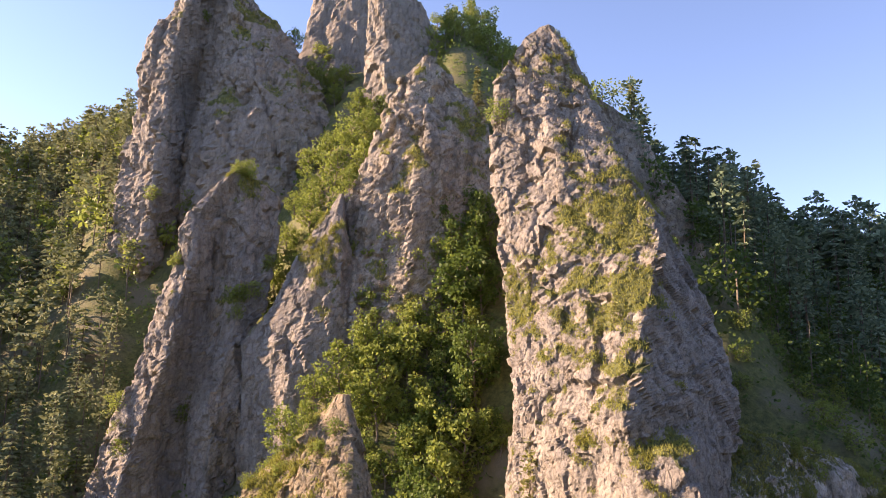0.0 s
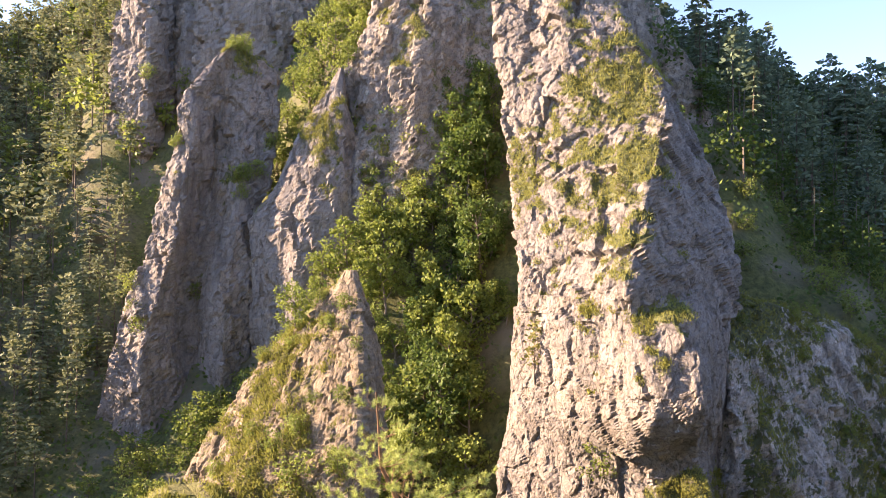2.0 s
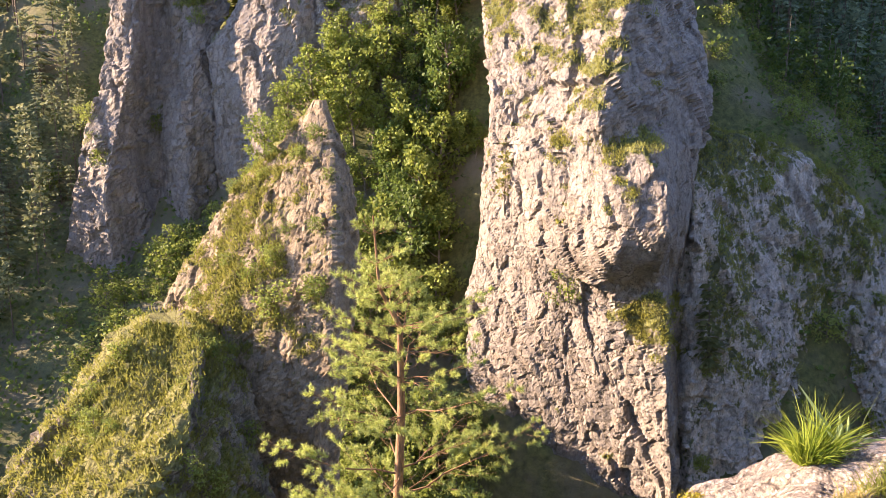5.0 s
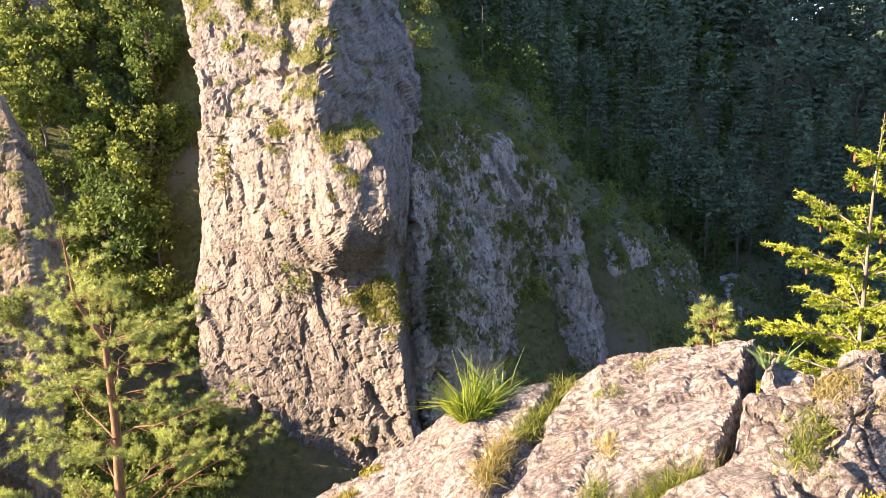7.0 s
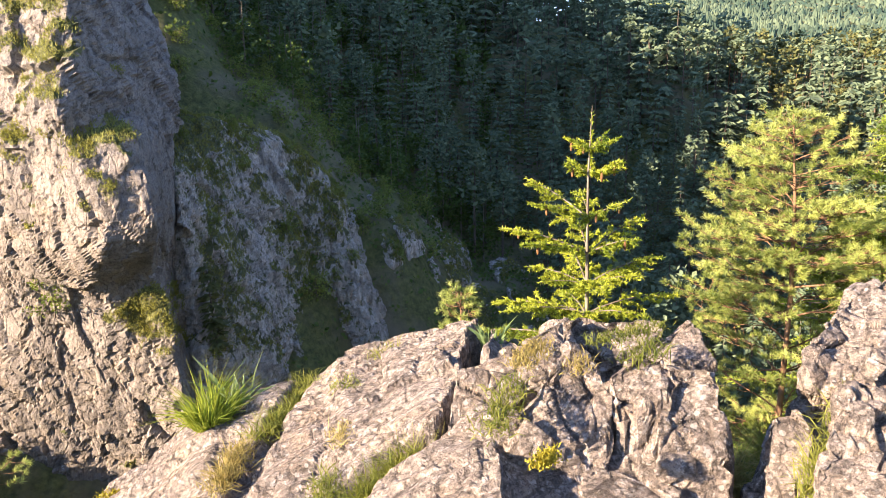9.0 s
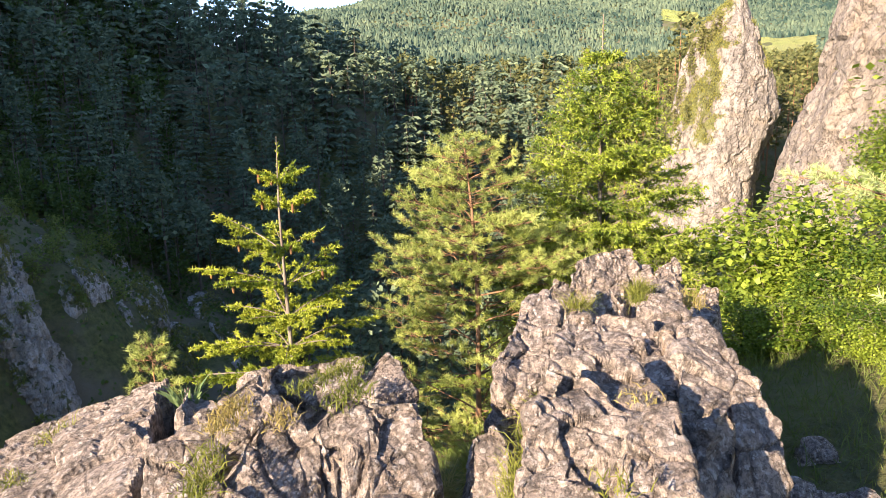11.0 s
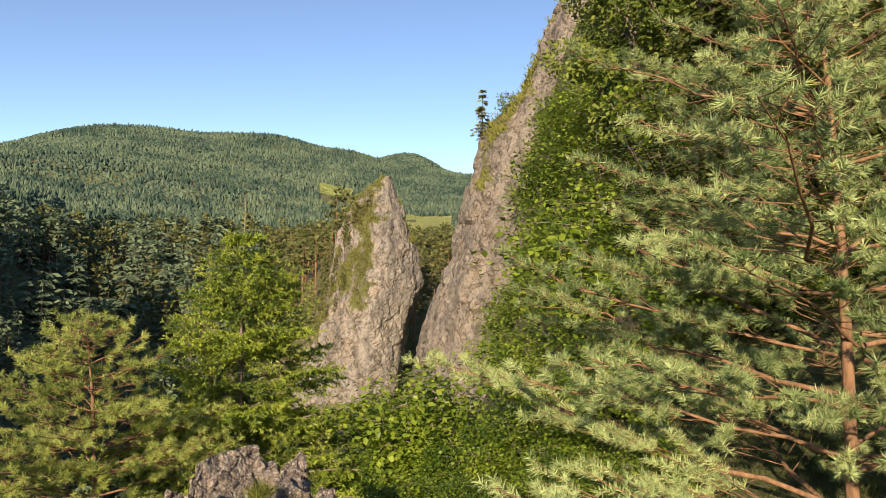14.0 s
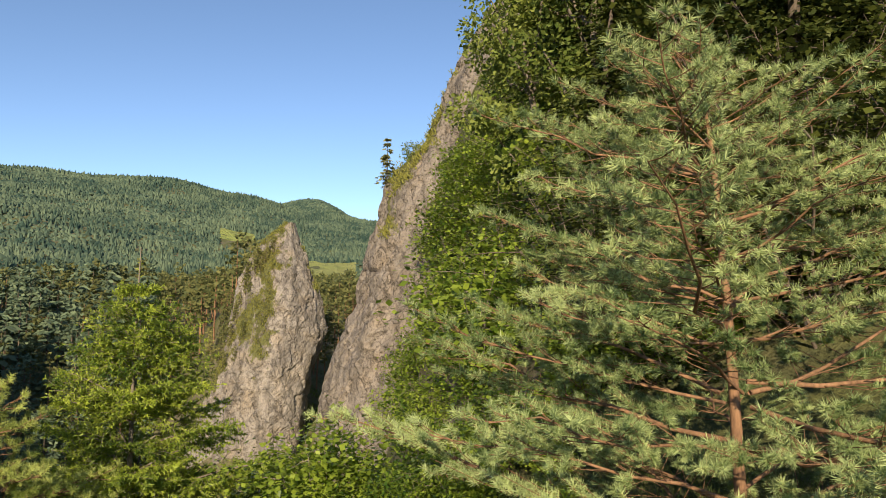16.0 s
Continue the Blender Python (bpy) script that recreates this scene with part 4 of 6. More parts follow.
def pine_shape(seed, height, spread, clumps, leaf, bare=0.45):
    """Scots pine: a long bare trunk and flat tiers of needle clumps on crooked boughs."""
    rng = np.random.default_rng(seed)
    spine = wobble(rng, (0, 0, -0.8), (0, 0, height), 9, 0.008 * height)
    wood = [tube(spine, np.linspace(0.014, 0.003, 9) * height, 6)]
    base, way = [], []
    for k in range(clumps):
        s = (k + rng.uniform(0, 0.8)) / clumps
        h = bare + (1 - bare) * s
        root = spine[min(8, int(h * 8))] * (1, 1, 0) + (0, 0, h * height)
        a = k * 2.4 + rng.normal() * 0.5
        reach = spread * (0.25 + 0.9 * (1 - s) ** 0.6 * min(1, s * 4 + 0.45)) * rng.uniform(0.55, 1.1)
        tip = root + np.array([math.cos(a) * reach, math.sin(a) * reach, reach * rng.uniform(-0.05, 0.35)])
        wood.append(tube(wobble(rng, root, tip, 4, 0.006 * height), np.linspace(0.005, 0.0015, 4) * height, 4))
        n = 9
        u = rng.uniform(0.45, 1.05, (n, 1))
        base.append(root * (1 - u) + tip * u + rng.normal(size=(n, 3)) * spread * (0.15, 0.15, 0.06))
        way.append(rng.normal(size=(n, 3)) * (1, 1, 0.45) + (0, 0, 0.25))
    base, way = np.concatenate(base), np.concatenate(way)
    ln = leaf * rng.uniform(0.7, 1.3, len(base))
    return joined(wood), blades(base, way, rng.normal(size=base.shape), ln, ln * 0.55)


def tree_kind(name, shapes, wood_mat, leaf_mat, label, category, group):
    """Prototypes of one kind; plant() sets them out."""
    kinds = []
    for wood, crown in shapes:
        t = thing(name, label, category, group)
        part("trunk", wood, wood_mat, t, smooth=True)
        part("crown", crown, leaf_mat, t)
        kinds.append([t, False])
    return kinds


def plant(kinds, x, y, z, size, rng, lean=4.0):
    k = next((q for q in kinds if not q[1]), None) or kinds[int(rng.integers(len(kinds)))]
    m = pose(float(x), float(y), float(z), rng.normal() * lean, rng.normal() * lean, rng.uniform(0, 360)) @ Matrix.Diagonal((size, size, size * rng.uniform(0.9, 1.12), 1))
    if k[1]:
        return copy_thing(k[0], m)
    k[1] = True
    k[0].matrix_basis = m
    return k[0]


def scatter(rng, n, b0, b1, r0, r1, gap, keep=None):
    """Places spread over a stretch of the land, at least gap metres apart."""
    b = rng.uniform(b0, b1, n * 4)
    r = np.sqrt(rng.uniform(r0**2, r1**2, n * 4))
    p = polar(b, r)[:, :2]
    if keep is not None:
        p = p[keep(b, r)]
    got, cells = [], {}
    for q in p:
        c = (int(q[0] // gap), int(q[1] // gap))
        if any(np.hypot(*(q - o)) < gap for dx in (-1, 0, 1) for dy in (-1, 0, 1) for o in cells.get((c[0] + dx, c[1] + dy), ())):
            continue
        cells.setdefault(c, []).append(q)
        got.append(q)
        if len(got) >= n:
            break
    return np.array(got)


def wood_of(name, spots, shapes, mats, label, size, rng, close=None, within=165):
    """A wood too dense to count: trunks in one mesh, crowns in another."""
    z = ground_at(spots[:, 0], spots[:, 1])
    parts = ([], [])
    pole = tube([(0, 0, -1), (0.1, 0, 7), (0, 0.1, 13.5)], (0.19, 0.13, 0.03), 4)
    shapes = [(pole, crown) for _, crown in shapes]
    close = [(pole, crown) for _, crown in close or ()]
    for (x, y), h in zip(spots, z):
        kinds = close if close and math.hypot(x, y) < within else shapes
        sh = kinds[int(rng.integers(len(kinds)))]
        s, a = size * rng.uniform(0.65, 1.2), rng.uniform(0, 2 * math.pi)
        turn = np.array([[math.cos(a), math.sin(a), 0], [-math.sin(a), math.cos(a), 0], [0, 0, 1]]) * s
        for k in (0, 1):
            parts[k].append((sh[k][0] @ turn + (x, y, h), sh[k][1]))
    top = thing(name, label, "forest", kind="stuff")
    tagged(part("trunks", joined(parts[0]), mats[0], top), kind="stuff")
    tagged(part("crowns", joined(parts[1]), mats[1], top), kind="stuff")
    return top


rng = np.random.default_rng(7)
FIRS = [spruce_shape(s, 14, 2.9, 9, 2.0) for s in (1, 2, 3)]
FIRS_FINE = [spruce_shape(s, 15, 2.7, 15, 1.0) for s in (11, 12, 13)]
PINES_FINE = [pine_shape(s, 15, 2.4, 30, 0.8, b) for s, b in ((14, 0.4), (15, 0.5), (16, 0.3))]
BROADS_FINE = [broadleaf_shape(s, 10, 3.4, 420, 0.8) for s in (17, 18)]
PINES = [pine_shape(s, 15, 2.4, 15, 1.15, b) for s, b in ((4, 0.4), (5, 0.55), (6, 0.45))]
BROADS = [broadleaf_shape(s, 10, 3.4, 150, 1.45) for s in (7, 8)]
wood_of("conifer_forest", scatter(rng, 1250, 20, 80, 80, 262, 3.6, lambda b, r: (r > np.interp(b, [20, 30, 40, 52, 60, 78], [114, 104, 120, 118, 85, 85]))), FIRS + PINES[1:], (BARK_DARK, NEEDLE_FAR), "dark conifer forest on the shaded slope", 1.05, rng, FIRS_FINE + PINES_FINE[1:])
wood_of("broadleaf_wood", scatter(rng, 300, 21, 50, 96, 240, 4.6, lambda b, r: r > np.interp(b, [20, 30, 40, 52], [108, 98, 108, 122])), BROADS, (BARK_GREY, LEAF), "green broadleaf trees among the conifers of the slope", 0.8, rng, BROADS_FINE)
wood_of("conifer_forest", scatter(rng, 1150, -42, -15.5, 96, 300, 3.4, lambda b, r: r > np.interp(b, [-48, -22, -18, -16], [96, 100, 112, 150])), PINES + FIRS[:1], (BARK_DARK, NEEDLE_WEST), "pine forest on the western slope with haze put into its colour", 0.8, rng, PINES_FINE + FIRS_FINE[:1], 135)
wood_of("broadleaf_wood", scatter(rng, 130, -26, -14, 150, 280, 6), BROADS, (BARK_GREY, LEAF_LIGHT), "light green broadleaf trees below the summit wall", 0.8, rng)
wood_of("pine_forest", scatter(rng, 900, 66, 99, 150, 400, 5.2, lambda b, r: r > np.interp(b, [66, 75, 99], [205, 142, 142])), PINES, (BARK_PINE, NEEDLE_OLIVE), "sunlit pine forest in the valley", 0.95, rng)


def far_wood():
    """Crowns of the wooded hill across the valley: small pointed and blunt ones, a few faces each."""
    r2 = np.random.default_rng(71)
    spots = np.concatenate([scatter(r2, 29000, 52, 99, 390, 1750, 4.2), scatter(r2, 5500, 82, 99, 1760, 2650, 9.0)])
    far, turn = np.hypot(*spots.T), np.degrees(np.arctan2(*spots.T))
    bare = np.zeros(len(spots), bool)
    for b0, b1, d0, d1 in FIELDS:
        bare |= (turn > b0) & (turn < b1) & (far > d0 - 60) & (far < d1)
    spots, far = spots[~bare], far[~bare]
    n = len(spots)
    foot = np.column_stack([spots, ground_at(spots[:, 0], spots[:, 1]) - 1.0])
    stand = fractal(foot / 90.0, 2, 18)
    blunt = r2.random(n) < 0.66 + 0.9 * stand
    wide = r2.uniform(1.5, 2.9, n) * (0.8 + far / 2000 + np.clip(far - 1750, 0, 400) / 400) * np.where(blunt, 1.2, 1.0)
    tall = np.where(blunt, r2.uniform(3.0, 5.5, n), r2.uniform(5.0, 9.5, n))
    a = np.arange(5)[None] / 5 * 2 * np.pi + r2.uniform(0, 6.28, (n, 1))
    ring = np.stack([np.cos(a), np.sin(a), 0 * a], 2) * (wide[:, None] * r2.uniform(0.75, 1.25, (n, 5)))[:, :, None]
    low = foot[:, None] + ring * np.where(blunt, 1.0, 0.95)[:, None, None]
    mid = foot[:, None] + ring * np.where(blunt, 0.8, 0.45)[:, None, None] + (tall[:, None] * r2.uniform(0.5, 0.7, (n, 5)))[:, :, None] * (0, 0, 1)
    tip = foot + np.stack([0 * tall, 0 * tall, tall], 1) + r2.normal(size=(n, 3)) * 0.3
    v = np.concatenate([low, mid, tip[:, None]], 1).reshape(-1, 3)
    k = np.arange(n)[:, None] * 11
    faces = []
    for j in range(5):
        q = (j + 1) % 5
        faces += [k + (j, q, 5 + q), k + (j, 5 + q, 5 + j), k + (5 + j, 5 + q, 10)]
    ob = part("hill_forest", (v, np.concatenate(faces)), NEEDLE_HILL, None)
    tagged(ob, "mixed forest covering the hill across the valley", "forest", kind="stuff")


# The blue cast of distance haze is mixed into these leaf colours.
NEEDLE_HILL = foliage("haze_toned_hill_leaves", (0.026, 0.056, 0.044), (0.125, 0.17, 0.105), 0.1, 0.9, 0.012, 1.9)
FIELDS = ((84.4, 86.9, 1060, 1135), (90.6, 94.4, 690, 850), (60, 63, 800, 850))
far_wood()
for b0, b1, d0, d1 in FIELDS:
    bb, dd = np.meshgrid(np.linspace(b0, b1, 16), np.linspace(d0, d1, 10), indexing="ij")
    q = polar(bb.ravel(), dd.ravel())
    q[:, 2] = ground_at(q[:, 0], q[:, 1]) + 0.9
    tagged(part("hay_meadow", (q, grid_faces(16, 10, False)[:, ::-1]), MEADOW, None, smooth=True), "pale green hay meadow between the hill woods", "meadow", kind="structure")


def undergrowth():
    """Low bushes and saplings between the trees of the slopes."""
    r2 = np.random.default_rng(77)
    spots = np.concatenate([scatter(r2, 1500, -34, 12, 46, 150, 1.6), scatter(r2, 1300, 20, 62, 70, 170, 1.7), scatter(r2, 500, 84, 99, 60, 150, 2.0)])
    z = ground_at(spots[:, 0], spots[:, 1])
    pick = np.repeat(np.arange(len(spots)), 17)
    size = r2.uniform(0.5, 1.3, len(spots))[pick][:, None]
    d = r2.normal(size=(len(pick), 3)) * (0.75, 0.75, 0.5) * size
    base = np.column_stack([spots, z + 0.5])[pick] + d
    ln = r2.uniform(0.35, 0.75, len(pick))
    ob = part("undergrowth", blades(base, unit(d) + r2.normal(size=d.shape) * 0.6, r2.normal(size=d.shape), ln, ln * 0.7), LEAF, None)
    tagged(ob, "low green undergrowth on the gorge slopes", "undergrowth", kind="stuff")


undergrowth()

# trees of the gully and ledges, one by one
r3 = np.random.default_rng(33)
OAKS = tree_kind("broadleaf_tree", [broadleaf_shape(s, 7.5, 2.7, 1300, 0.46) for s in (21, 22, 23)], BARK_GREY, LEAF_LIGHT, "light green broadleaf tree in the rocky gully", "tree", "gully trees")
ASHES = tree_kind("broadleaf_tree", [broadleaf_shape(s, 9, 3.1, 1700, 0.48) for s in (24, 25)], BARK_GREY, LEAF, "deep green broadleaf tree in the rocky gully", "tree", "gully trees")
SHRUBS = tree_kind("shrub", [broadleaf_shape(s, 3.2, 1.8, 620, 0.32, 0.05) for s in (26, 27)], BARK_GREY, LEAF_LIGHT, "low light green shrub rooted in the rocks", "shrub", "shrubs on the rocks")
LEDGE_PINES = tree_kind("pine_tree", [pine_shape(s, 9, 1.5, 22, 0.75, 0.2) for s in (28, 29)], BARK_DARK, NEEDLE_OLIVE, "slender dark pine growing on a rock ledge", "tree", "pines on the ledges")
LEDGE_FIRS = tree_kind("fir_tree", [spruce_shape(s, 6, 1.3, 16, 0.6) for s in (30,)], BARK_DARK, NEEDLE_OLIVE, "small bushy conifer on a rock ledge", "tree", "pines on the ledges")


def plant_polar(kinds, bearing, dist, z, size):
    p = polar(bearing, dist)
    plant(kinds, p[0], p[1], ground_at(p[0], p[1])[0] if z is None else z, size, r3)


for kinds, n, b0, b1, d0, d1, size, gap in ((OAKS, 80, 0.2, 9.8, 76, 112, 0.9, 2.6), (ASHES, 30, 4, 9.8, 80, 112, 0.9, 4.0), (OAKS, 30, -3.5, 2.5, 66, 100, 0.75, 3.2),
                                            (OAKS, 34, -9, -2.5, 60, 100, 0.7, 3.0), (SHRUBS, 40, -20, -4, 48, 100, 1.0, 3.0), (OAKS, 30, -7, 0.5, 110, 142, 0.9, 3.4), (SHRUBS, 50, 27, 48, 76, 112, 0.9, 3.0),
                                            (OAKS, 14, 86, 93, 70, 120, 0.8, 4.0), (OAKS, 24, -14, -2, 150, 175, 0.9, 4.0), (OAKS, 34, 0, 10, 52, 68, 0.7, 2.6), (SHRUBS, 40, -3, 12, 44, 66, 1.0, 2.2), (OAKS, 34, 3.5, 11.5, 142, 166, 0.75, 3.0), (SHRUBS, 46, -17, -8, 60, 104, 1.1, 3.0)):
    for x, y in scatter(r3, n, b0, b1, d0, d1, gap):
        plant(kinds, x, y, ground_at(x, y)[0] - 0.2, size * r3.uniform(0.7, 1.25), r3)

for b, d, z in ((87.0, 129.9, 4.3), (86.3, 130.5, 1.6), (85.6, 131.1, -1.9), (84.8, 151.7, -6.1), (87.7, 130.2, 6.7), (84.0, 150.9, -10.5), (83.2, 153.6, -14.1), (86.8, 129.6, 0.5), (87.4, 129.3, 4.8), (85.2, 130.9, -7.2), (86.4, 126.8, -6.1), (88.2, 130.5, 8.0), (85.8, 126.6, -9.8)):
    plant_polar(LEDGE_PINES, b, d, z - 0.2, 0.62)
for b, d, z in ((87.9, 130.2, 8.3), (87.3, 130.1, 7.2), (87.0, 130.3, 5.8), (86.6, 130.2, 3.0), (86.4, 130.1, 1.2), (86.1, 130.2, -0.7), (85.9, 130.2, -2.2), (85.7, 130.2, -3.8), (85.5, 129.8, -5.8), (85.4, 129.6, -7.4), (85.0, 128.0, -10.6)):
    plant_polar(LEDGE_PINES, b, d, z - 0.3, r3.uniform(0.38, 0.6))
for b, d in ((85.3, 150), (84.9, 148), (84.6, 146), (84.2, 148), (85.5, 146), (84.7, 142), (84.3, 140), (85.1, 154)):
    plant_polar(LEDGE_PINES, b, d, None, r3.uniform(0.8, 1.1))
# kind, bearing, distance, height of the foot, size
for kinds, b, d, z, s in (
    (LEDGE_PINES, 20.3, 116, 41.5, 0.95),
    (LEDGE_PINES, 12.5, 69, -10.5, 1.01),
    (LEDGE_PINES, 18.5, 68, 5.6, 0.50),
    (LEDGE_PINES, 14.5, 72.2, 6.0, 0.32),
    (LEDGE_FIRS, 28.1, 66.3, -23.6, 1.34),
    (LEDGE_FIRS, 8.2, 129.9, 49.9, 0.85),
    (LEDGE_FIRS, 96.6, 49, 7.8, 0.42),
    (SHRUBS, 98.5, 49.5, 9.8, 0.47),
    (SHRUBS, 17.4, 64.8, -17.7, 0.95),
    (SHRUBS, 17.9, 113, 43.1, 1.62),
    (ASHES, 7.4, 101.2, 6.7, 1.37),
    (ASHES, 8.6, 107.0, 16.8, 1.14),
    (ASHES, 8.6, 94.1, -2.7, 1.05),
    (OAKS, -5.5, 56.9, -5.3, 0.59),
):
    plant_polar(kinds, b, d, z - 0.3, s)
for kinds, b, d, z, s in (
    (OAKS, -0.0, 97.3, -1.7, 0.97),
    (OAKS, 4.4, 89.5, -11.6, 1.10),
    (SHRUBS, 7.2, 88.4, -11.9, 1.27),
    (OAKS, 10.3, 89.2, -7.5, 0.51),
    (SHRUBS, -16.7, 92.1, -29.3, 1.75),
    (SHRUBS, -11.5, 101.7, -20.5, 1.41),
    (SHRUBS, -19.5, 122.7, -14.3, 1.60),
    (SHRUBS, -16.3, 109.6, -9.8, 0.85),
    (SHRUBS, -12.6, 114.4, -5.7, 1.02),
    (SHRUBS, -5.4, 47.3, -13.7, 0.84),
    (SHRUBS, 0.4, 96.1, -3.2, 0.81),
    (OAKS, -4.3, 185.2, 78.8, 1.15),
    (OAKS, -3.3, 163.8, 64.6, 0.84),
    (OAKS, -6.5, 171.3, 76.4, 0.89),
    (OAKS, -9.1, 165.2, 74.0, 0.51),
):
    plant_polar(kinds, b, d, z - 0.3, s)
for kinds, b, d, z, s in (
    (OAKS, -13.4, 172.1, 80.6, 0.52),
    (SHRUBS, 10.0, 88, 31.8, 1.00),
    (OAKS, 5.5, 155.8, 76.0, 0.50),
    (OAKS, 8.3, 150, 72.3, 0.80),
    (OAKS, -1.0, 142.8, 52.0, 0.58),
    (OAKS, -1.7, 133.1, 39.8, 0.94),
    (OAKS, -1.6, 114.2, 28.7, 0.56),
    (OAKS, -0.3, 137.6, 47.0, 0.56),
    (OAKS, -3.5, 143.6, 44.9, 0.57),
    (SHRUBS, -15.9, 150.2, 33.4, 0.96),
    (SHRUBS, 5.5, 114.2, 35.8, 0.81),
):
    plant_polar(kinds, b, d, z - 0.3, s)

# shrubs that hold on the rocks
for (centre, fn, grown), n, low, high in ((FLANK, 70, 0.2, 0.5), (SPIRE, 16, 0.4, 0.9), (BROWN_CRAG, 22, 0.18, 0.5), (SPUR_FACES, 20, 0.2, 0.5)):
    spots = np.nonzero((grown > 0.35) & (fn[:, 2] > 0.05) & ((fn * centre).sum(1) < 0))[0]
    for k in r3.choice(spots, n):
        plant(SHRUBS, *(centre[k] - (0, 0, 0.15)), r3.uniform(low, high), r3, 10)

# ---- outcrops at the viewpoint ----
def cube_sphere(n):
    """Directions over a sphere from a gridded cube, and their quads."""
    s = np.tan(np.linspace(-np.pi / 4, np.pi / 4, n))
    a, b = np.meshgrid(s, s, indexing="ij")
    o = np.ones_like(a)
    sides = ((o, a, b), (-o, b, a), (b, o, a), (a, -o, b), (a, b, o), (b, a, -o))
    v = np.concatenate([np.stack(k, -1).reshape(-1, 3) for k in sides])
    f = np.concatenate([grid_faces(n, n, False) + k * n * n for k in range(6)])
    v, where = np.unique(np.round(unit(v), 6), axis=0, return_inverse=True)
    return v, where.reshape(-1)[f]


def stone_shape(half, seed, n=30, cuts=7, rough=1.0):
    """An angular block: a box cut by slanting planes, then weathered and cracked."""
    r = np.random.default_rng(seed)
    d, f = cube_sphere(n)
    half = np.asarray(half, float)
    planes = [unit(np.array(ax, float) + r.normal(size=3) * 0.12) for ax in ((1, 0, 0), (-1, 0, 0), (0, 1, 0), (0, -1, 0), (0, 0, 1), (0, 0, -1))]
    dist = [half[0], half[0], half[1], half[1], half[2], half[2]]
    for _ in range(cuts):
        nrm = unit(r.normal(size=3) * (1, 1, 0.8) + (0, 0, 0.35))
        planes.append(nrm)
        dist.append(r.uniform(0.68, 0.92) * np.sqrt(((nrm * half) ** 2).sum()) * 1.12)
    inv = np.zeros(len(d))
    for nrm, k in zip(planes, dist):
        inv = inv + np.clip(d @ nrm / k, 0, None) ** 26
    v = d * (inv ** (-1 / 26))[:, None]
    size = float(half.mean())
    q = v + seed * 3.7
    val, tilt, edge = blocks_of(q / (size * 0.75) + 0.4 * np.stack([fractal(q / size, 2, seed + k) for k in (1, 2, 3)], 1), seed)
    move = 0.10 * size * val + 0.22 * size * tilt - 0.10 * size * np.exp(-edge * 12)
    val, tilt, edge = blocks_of(q * (1, 1, 1.5) / (size * 0.26), seed + 9)
    move += 0.03 * size * val + 0.07 * size * tilt - 0.02 * size * np.exp(-edge * 8)
    move += 0.05 * size * fractal(q / (size * 0.3), 4, seed + 5) + 0.012 * fractal(q / 0.035, 3, seed + 6)
    return v + d * (move * rough)[:, None], f


def outcrop_mass(rows, seed, jut, cracks=(), bed=None):
    """One rock mass under its loose stones, from sections along bearings: bearing, then distance and height of foot, brow, middle,
    crest and back. cracks: open joints from x, y to x, y, with width and depth. bed: the way across its layers, which weather
    into low steps."""
    rows = np.array(rows, float)
    b = np.linspace(rows[0, 0], rows[-1, 0], 290 if bed else 180)
    at = np.stack([np.interp(b, rows[:, 0], rows[:, k]) for k in range(1, 11)], 1).reshape(-1, 5, 2)
    fine = 2 if bed else 1
    run = np.concatenate([np.linspace(0, 1, 34)[:-1], np.linspace(1, 2, 60 * fine)[:-1], np.linspace(2, 3, 80 * fine)[:-1], np.linspace(3, 4, 40)])
    i = np.clip(run.astype(int), 0, 3)
    u = (run - i)[None, :, None]
    sec = at[:, i] * (1 - u) + at[:, i + 1] * u
    for _ in range(4):
        sec[:, 1:-1] = sec[:, 1:-1] * 0.5 + (sec[:, 2:] + sec[:, :-2]) * 0.25
    v = polar(np.repeat(b, len(run)), sec[..., 0].ravel(), sec[..., 1].ravel())
    f = grid_faces(len(b), len(run), False)[:, ::-1]
    vn, _ = normals_of(v, f)
    warp = np.stack([fractal(v / 0.3, 2, seed + k) for k in (3, 5, 7)], 1) * 0.10
    move = 0
    for size, val_k, tilt_k, gap, sharp in ((0.50, 0.6, 2.6, 0.8, 11), (0.20, 0.2, 1.3, 0.35, 9)):
        val, tilt, edge = blocks_of((v + warp * min(1, size * 4)) / size, seed + int(size * 1000))
        move = move + jut * (val_k * val + tilt_k * tilt - gap * np.exp(-edge * sharp))
    move = move + jut * 0.5 * fractal(v / 0.09, 2, seed + 6)
    if bed:
        across = v[:, 0] * bed[0] + v[:, 1] * bed[1] + 0.5 * v[:, 2] + 0.10 * fractal(v / 0.35, 3, seed + 12)
        for wide, high in ((0.19, 0.030), (0.075, 0.013), (0.03, 0.004)):
            s = across / wide + 0.5 * fractal(v / (wide * 3), 2, seed + 13)
            s = s - np.floor(s)
            on = np.clip(0.55 + 1.3 * fractal(v / (wide * 4), 2, seed + 14), 0, 1)
            move = move + high * on * (np.where(s < 0.16, s / 0.16, 1 - (s - 0.16) / 0.84) - 0.5)
        pit = np.clip(fractal(v / 0.05, 3, seed + 16, gain=0.6) - 0.15, 0, 1)
        move = move - 0.022 * pit
    v = v + vn * move[:, None]
    for x0, y0, x1, y1, wide, deep in cracks:
        t = np.array([x1 - x0, y1 - y0])
        ln = np.linalg.norm(t)
        t = t / ln
        rel = v[:, :2] - (x0, y0)
        along, off = rel @ t, rel @ np.array([-t[1], t[0]]) + 0.03 * fractal(v / 0.14, 3, seed + 8)
        v[:, 2] -= deep * np.exp(-(off / wide) ** 4) * np.clip(np.minimum(along, ln - along) / 0.08, 0, 1)
    return v, f


